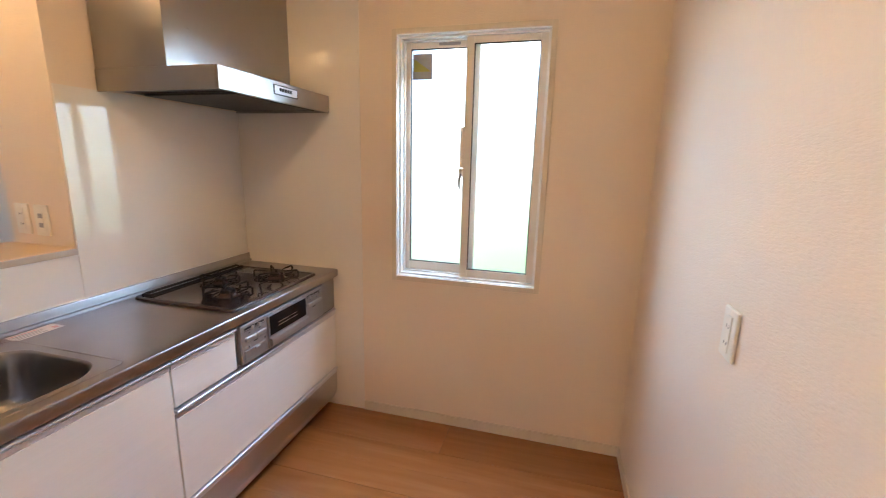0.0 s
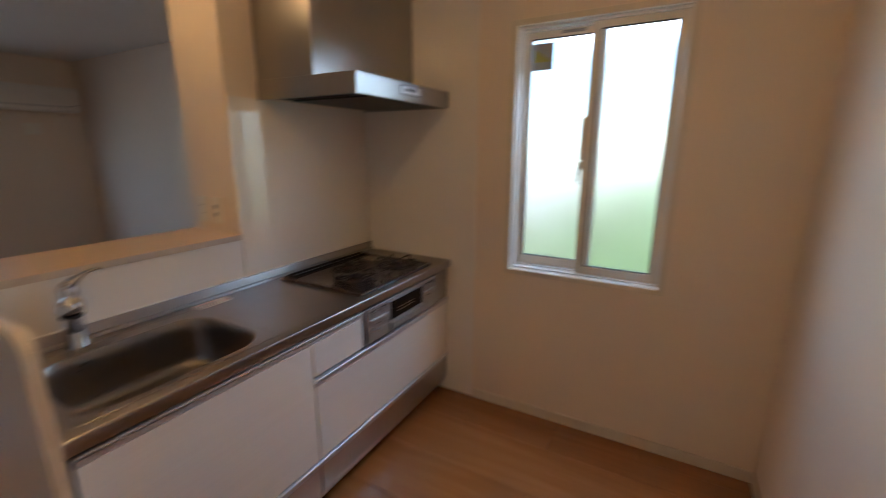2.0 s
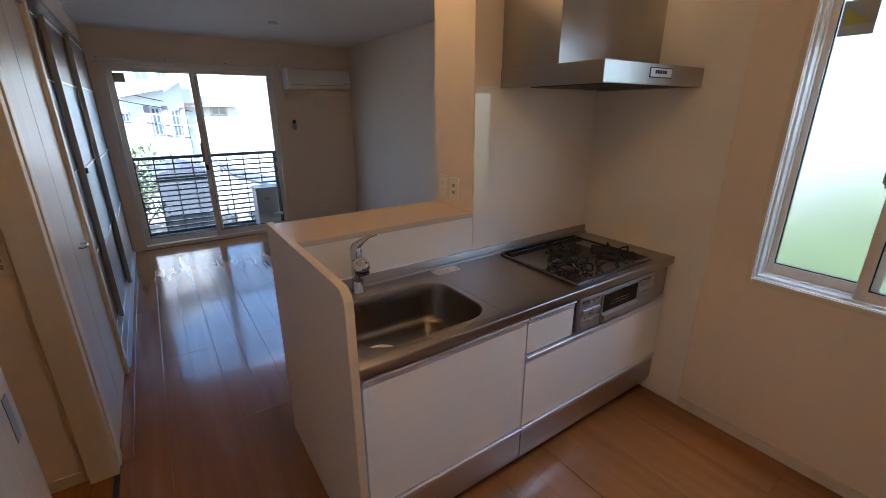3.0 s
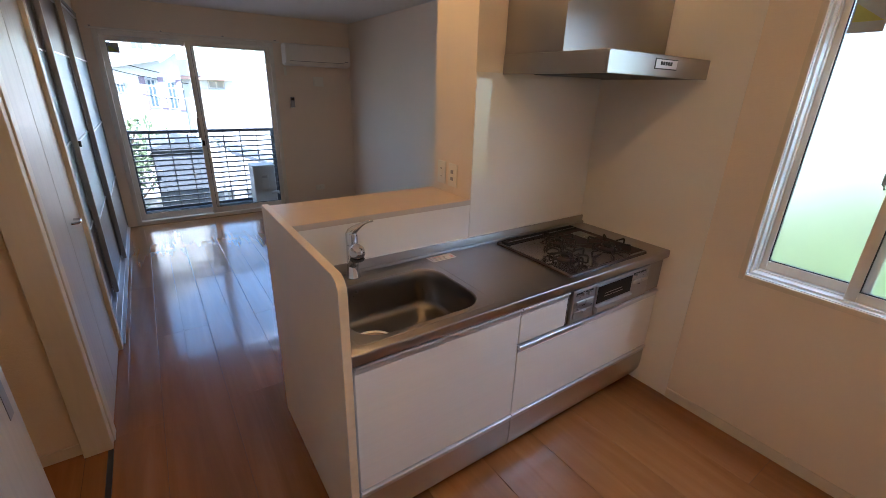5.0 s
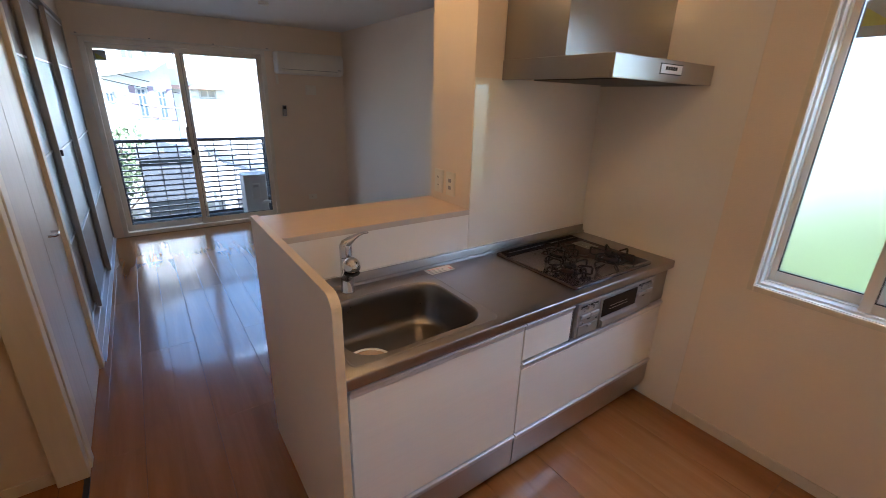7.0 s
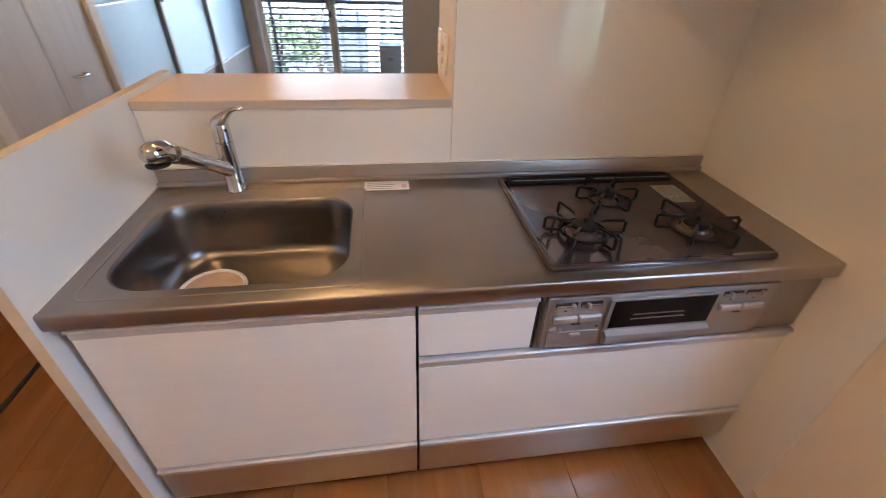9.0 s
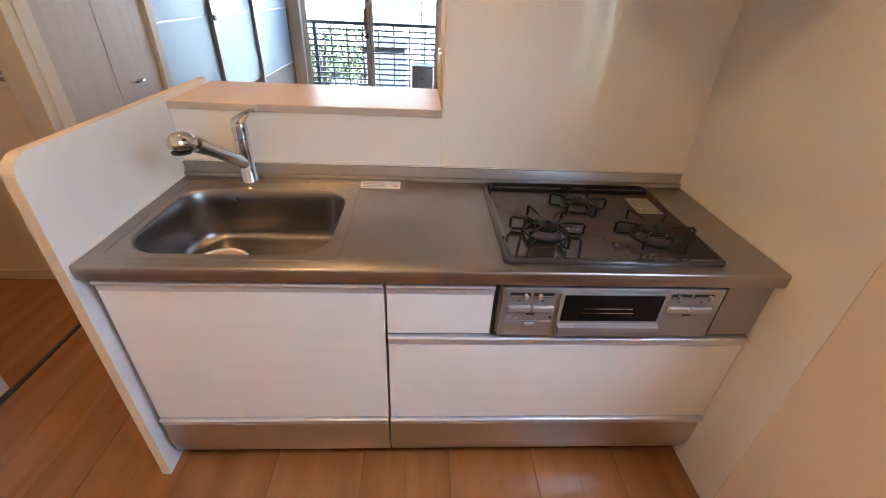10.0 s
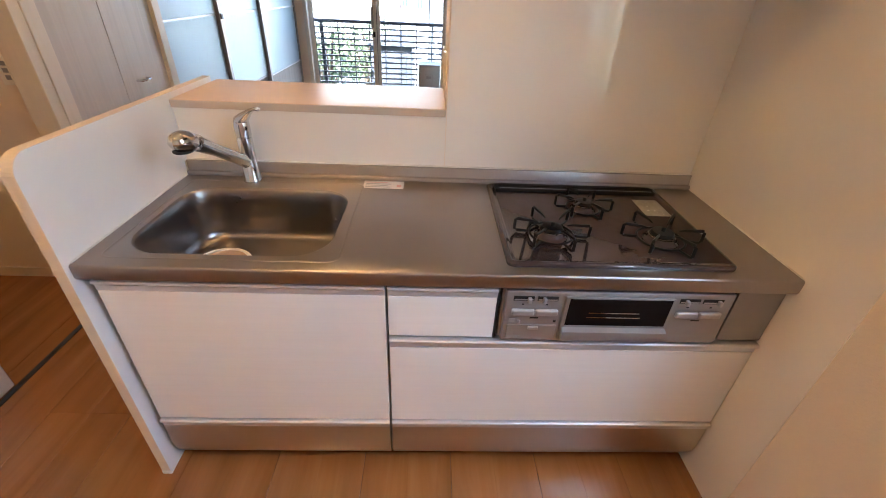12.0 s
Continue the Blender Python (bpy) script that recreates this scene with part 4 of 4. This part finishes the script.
# ---- balcony ----
structure("balcony_floor", boxed(-1.6, 2.4, BY + 0.15, 5.62, -0.22, -0.06), BALCONY, "dark grey sheet balcony floor", "balcony floor")
structure("balcony_kerb", boxed(-1.6, 2.4, 5.36, 5.48, -0.06, 0.03, bevel=0.006), BALCONY, "low dark grey kerb under the railing", "kerb")
e = thing("balcony_railing", (0.3, 5.42, 0.03), "dark bronze balcony railing with horizontal bars", "railing")
RY = 5.42
part("top_rail", boxed(-1.55, 2.35, RY - 0.03, RY + 0.03, 1.005, 1.045, bevel=0.008), BRONZE, e, "wide bronze top rail")
part("bottom_rail", boxed(-1.55, 2.35, RY - 0.018, RY + 0.018, 0.045, 0.08, bevel=0.004), BRONZE, e)
for x in (-1.5, -0.62, 1.05, 2.3):
    part("post", boxed(x - 0.022, x + 0.022, RY - 0.022, RY + 0.022, 0.03, 1.005, bevel=0.004), BRONZE, e)
for k in range(13):
    z = 0.132 + k * 0.0675
    part("bar", boxed(-1.5, 2.3, RY - 0.055, RY - 0.014, z, z + 0.018, bevel=0.002), BRONZE, e)
for k in range(17):
    x = -1.245 + k * 0.2075
    part("upright", boxed(x, x + 0.015, RY - 0.0135, RY - 0.003, 0.08, 1.005, bevel=0.002), BRONZE, e)
e = thing("outdoor_unit", (0.81, 5.2, -0.06), "pale grey outdoor air conditioner unit on the balcony", "outdoor unit")
part("cabinet", boxed(0.668, 0.955, 5.06, 5.35, 0.0, 0.570, bevel=0.012, seg=3), UNIT, e)
part("lid", boxed(0.663, 0.960, 5.055, 5.355, 0.571, 0.587, bevel=0.004), UNIT, e)
part("service_cover", boxed(0.755, 0.86, 5.046, 5.0595, 0.26, 0.47, bevel=0.006), UNIT, e, "raised service cover")
part("grip", boxed(0.775, 0.84, 5.042, 5.0455, 0.42, 0.45), GREYPLASTIC, e)
part("foot", boxed(0.69, 0.73, 5.08, 5.34, -0.06, -0.0005), GREYPLASTIC, e)
part("foot", boxed(0.89, 0.93, 5.08, 5.34, -0.06, -0.0005), GREYPLASTIC, e)
bm = bmesh.new()
tube(bm, [(0.88, 5.045, 0.20), (0.93, 5.03, 0.22), (0.99, 5.045, 0.20), (1.04, 5.05, 0.10), (1.06, 5.05, -0.06)], 0.022, 10)
part("hose", bm, UNIT, e, "wrapped pipe", True)

# ---- outdoors ----
G = -3.0
structure("ground", boxed(-400, 400, 5.0, 600, G - 1.0, G), GROUND, "pale earth ground around the houses", "ground")
structure("ground_side", boxed(2.6, 400, -400, 4.999, G - 1.0, G), GRASS, "green grass beside the house", "ground")


def pane_window(parent, x0, x1, y, z0, z1, shutter=None, shutter_at=()):
    w = part("window", boxed(x0, x1, y - 0.05, y + 0.02, z0, z1, bevel=0.01), SASHGREY, parent)
    m = (x0 + x1) / 2
    part("pane", boxed(x0 + 0.05, m - 0.02, y - 0.056, y - 0.0505, z0 + 0.05, z1 - 0.05), PANE, w)
    part("pane", boxed(m + 0.02, x1 - 0.05, y - 0.056, y - 0.0505, z0 + 0.05, z1 - 0.05), PANE, w)
    if shutter:
        for a in shutter_at:
            part("shutter", boxed(a, a + 0.15, y - 0.06, y - 0.0005, z0 - 0.05, z1 + 0.05, bevel=0.01), shutter, w, "mauve shutter")


e = thing("house", (-2.6, 18, G), "pale two-storey house with mauve shuttered windows", "house")
part("wall", boxed(-6.0, 0.72, 15.0, 21.0, G, 4.4), STUCCOGREY, e)
part("roof", prism(bmesh.new(), [(-6.4, 4.2), (-2.6, 6.2), (1.2, 4.2), (1.2, 4.4), (-2.6, 6.4), (-6.4, 4.4)], "y", 14.5, 21.4), ROOFTILE, e, "grey pitched roof")
part("porch_roof", prism(bmesh.new(), [(-0.95, 1.93), (0.22, 2.18), (1.06, 2.76), (1.06, 2.84), (0.20, 2.27), (-0.95, 2.03)], "y", 14.3, 14.998), STUCCO, e, "pale lean-to roof")
part("eave_trim", prism(bmesh.new(), [(0.22, 2.10), (1.10, 2.70), (1.10, 2.76), (0.22, 2.17)], "y", 14.22, 14.299), REDTRIM, e, "red-brown eave trim")
pane_window(e, -0.20, 0.06, 15.0, 0.85, 1.68, SHUTTER, (-0.36, 0.10))
pane_window(e, 0.30, 0.55, 15.0, 0.80, 1.62, SHUTTER, (0.56,))
pane_window(e, -0.42, -0.05, 15.0, 2.42, 3.0)
pane_window(e, 0.12, 0.42, 15.0, 2.50, 2.74)
pane_window(e, -0.95, -0.72, 15.0, 1.25, 1.55)
bm = bmesh.new()
tube(bm, [(-0.5, 14.6, 1.52), (0.1, 14.55, 1.46), (0.72, 14.6, 1.40)], 0.016, 8)
part("drying_pole", bm, ALU, e, "white laundry pole")
bm = bmesh.new()
tube(bm, [(-0.1, 14.5, 1.22), (0.4, 14.45, 1.17), (0.95, 14.5, 1.12)], 0.016, 8)
part("drying_pole", bm, ALU, e, "white laundry pole")
e = thing("house", (3.4, 19, G), "white two-storey house with a flat brown eave", "house")
part("wall", boxed(0.78, 6.6, 15.6, 22.0, G, 1.74), STUCCO, e)
part("eave", boxed(0.73, 2.25, 15.2, 15.9, 1.692, 1.80, bevel=0.01), REDTRIM, e, "brown eave")
part("roof", boxed(0.76, 6.9, 15.91, 22.3, 1.692, 2.3, bevel=0.03), STUCCO, e)
pane_window(e, 1.50, 2.0, 15.6, 1.42, 1.70)
e = thing("house", (-8, 26, G), "far white house with a grey roof", "house")
part("wall", boxed(-14, -6.2, 24.0, 32.0, G, 4.5), STUCCO, e)
part("roof", prism(bmesh.new(), [(-14.5, 4.3), (-10, 6.6), (-5.8, 4.3)], "y", 23.5, 32.5), ROOFTILE, e)
pane_window(e, -9.6, -8.4, 24.0, 1.0, 2.4)
e = thing("garden_shed", (0.0, 9.5, G), "dark metal garden shed below the balcony", "shed")
part("body", boxed(-0.42, 0.44, 8.6, 10.2, G, 0.40, bevel=0.02), SHED, e)
part("roof", prism(bmesh.new(), [(-0.47, 0.401), (-0.47, 0.45), (0.0, 0.56), (0.49, 0.45), (0.49, 0.401)], "y", 8.45, 10.4), SHED, e)
part("door", boxed(-0.30, 0.32, 8.575, 8.599, G + 0.1, 0.25, bevel=0.008), SHED, e)
e = thing("carport", (2.2, 10.5, G), "dark sheet carport roof on metal posts", "carport")
bm = prism(bmesh.new(), [(1.0, 0.20), (3.4, -0.75), (3.4, -0.68), (1.0, 0.27)], "y", 9.0, 12.0)
part("roof", bm, SHED, e, "dark sheet roof")
for x, y in ((1.1, 9.1), (1.1, 11.9), (3.3, 9.1), (3.3, 11.9)):
    part("post", boxed(x - 0.04, x + 0.04, y - 0.04, y + 0.04, G, -0.68 if x > 2 else 0.19), ALU, e)
e = thing("garden_wall", (1, 12.5, G), "low grey block wall between the gardens", "garden wall")
part("wall", boxed(-6, 8, 12.6, 12.8, G, -1.4, bevel=0.02), CONCRETE, e)


def leaves(bm, cx, cy, cz, rx, rz, count, size, rng):
    for _ in range(count):
        v = Vector((rng.gauss(0, 1), rng.gauss(0, 1), rng.gauss(0, 1))).normalized() * (0.45 + 0.55 * rng.random() ** 0.5) * (0.75 + 0.35 * rng.random())
        p = Vector((cx + v.x * rx, cy + v.y * rx, cz + v.z * rz))
        m = Euler((rng.uniform(0, 6.3), rng.uniform(0, 6.3), rng.uniform(0, 6.3))).to_matrix()
        s = size * rng.uniform(0.6, 1.3)
        bm.faces.new([bm.verts.new(p + m @ Vector(q)) for q in ((-s, 0, 0), (0, -s * 0.45, s * 0.15), (s, 0, 0), (0, s * 0.45, s * 0.15))])


def tree(x, y, h, r, seed, label, density=200):
    rng = random.Random(seed)
    e = thing("tree", (x, y, G), label, "tree")
    bm = bmesh.new()
    tube(bm, [(x, y, G), (x + 0.05, y, G + h * 0.4), (x - 0.04, y + 0.03, G + h * 0.85)], [0.11, 0.08, 0.03], 8)
    for k in range(6):
        a = k * 1.05
        tube(bm, [(x, y, G + h * (0.4 + 0.05 * k)), (x + r * 0.7 * math.cos(a), y + r * 0.7 * math.sin(a), G + h * (0.6 + 0.06 * k))], [0.04, 0.015], 6)
    part("trunk", bm, BARK, e)
    bm = bmesh.new()
    for k in range(9):
        a = k * 2.4
        leaves(bm, x + r * 0.55 * math.cos(a), y + r * 0.55 * math.sin(a), G + h * (0.62 + 0.05 * (k % 6)), r * 0.55, r * 0.45, density, 0.07, rng)
    part("crown", bm, LEAF, e, "loose green crown")


tree(-1.0, 12.0, 3.9, 0.95, 3, "green garden tree in front of the houses")
tree(-1.12, 7.8, 4.0, 0.55, 5, "loose green shrub below the balcony railing", 34)
tree(-2.6, 13.4, 3.6, 1.1, 8, "green garden tree in front of the houses")
e = thing("overhead_cables", (-1.0, 15.0, 2.3), "dark power cables strung between the houses", "cables")
for k in range(2):
    a, c = Vector((-3.2, 14.99, 3.1 - 0.35 * k)), Vector((0.95, 15.61, 1.72 - 0.16 * k))
    part("cable", tube(bmesh.new(), [a.lerp(c, i / 10) + Vector((0, -0.9 * math.sin(math.pi * i / 10), -0.22 * math.sin(math.pi * i / 10))) for i in range(11)], 0.012, 6), BLACK, e)
rng = random.Random(11)
bm = bmesh.new()
for k in range(92):
    leaves(bm, 4.6 + rng.uniform(-0.3, 0.3), -3.2 + 0.065 * k, G + 1.9 + rng.uniform(-1.4, 2.15), 0.55, 0.5, 120, 0.07, rng)
e = tagged(thing("hedge", (4.6, -0.3, G), "tall green hedge beside the kitchen window", "hedge"), kind="stuff")
part("foliage", bm, HEDGE, e)

# ---- floor boards ----
PITCH, LENGTH, X_0 = 0.307, 1.818, 0.322
cache = {}


def board(x0, x1, y0, y1):
    x0, x1, y0, y1 = max(x0, -2.30), min(x1, 2.2), max(y0, SY - 0.1), min(y1, 4.94)
    if x1 - x0 < 0.01 or y1 - y0 < 0.01:
        return
    key = (round(x1 - x0, 4), round(y1 - y0, 4))
    if key not in cache:
        w, h, g, c = key[0] / 2, key[1] / 2, 0.0006, 0.0016
        w, h = w - g, h - g
        bm = prism(bmesh.new(), [(-w, -0.006), (-w, -0.001), (-w + c, 0), (-0.0011, 0), (0, -0.0007), (0.0011, 0), (w - c, 0), (w, -0.001), (w, -0.006)], "y", -h, h)
        bmesh.ops.recalc_face_normals(bm, faces=bm.faces[:])
        me = bpy.data.meshes.new("board")
        bm.to_mesh(me)
        bm.free()
        me.materials.append(FLOOR)
        cache[key] = me
    ob = new("board", cache[key])
    ob.location = ((x0 + x1) / 2, (y0 + y1) / 2, 0)
    ob.parent = floor


for k in range(-9, 7):
    off = 0.222 if k % 2 else 1.131
    for j in range(-3, 4):
        board(X_0 + PITCH * k, X_0 + PITCH * (k + 1), off + LENGTH * (j - 1), off + LENGTH * j)
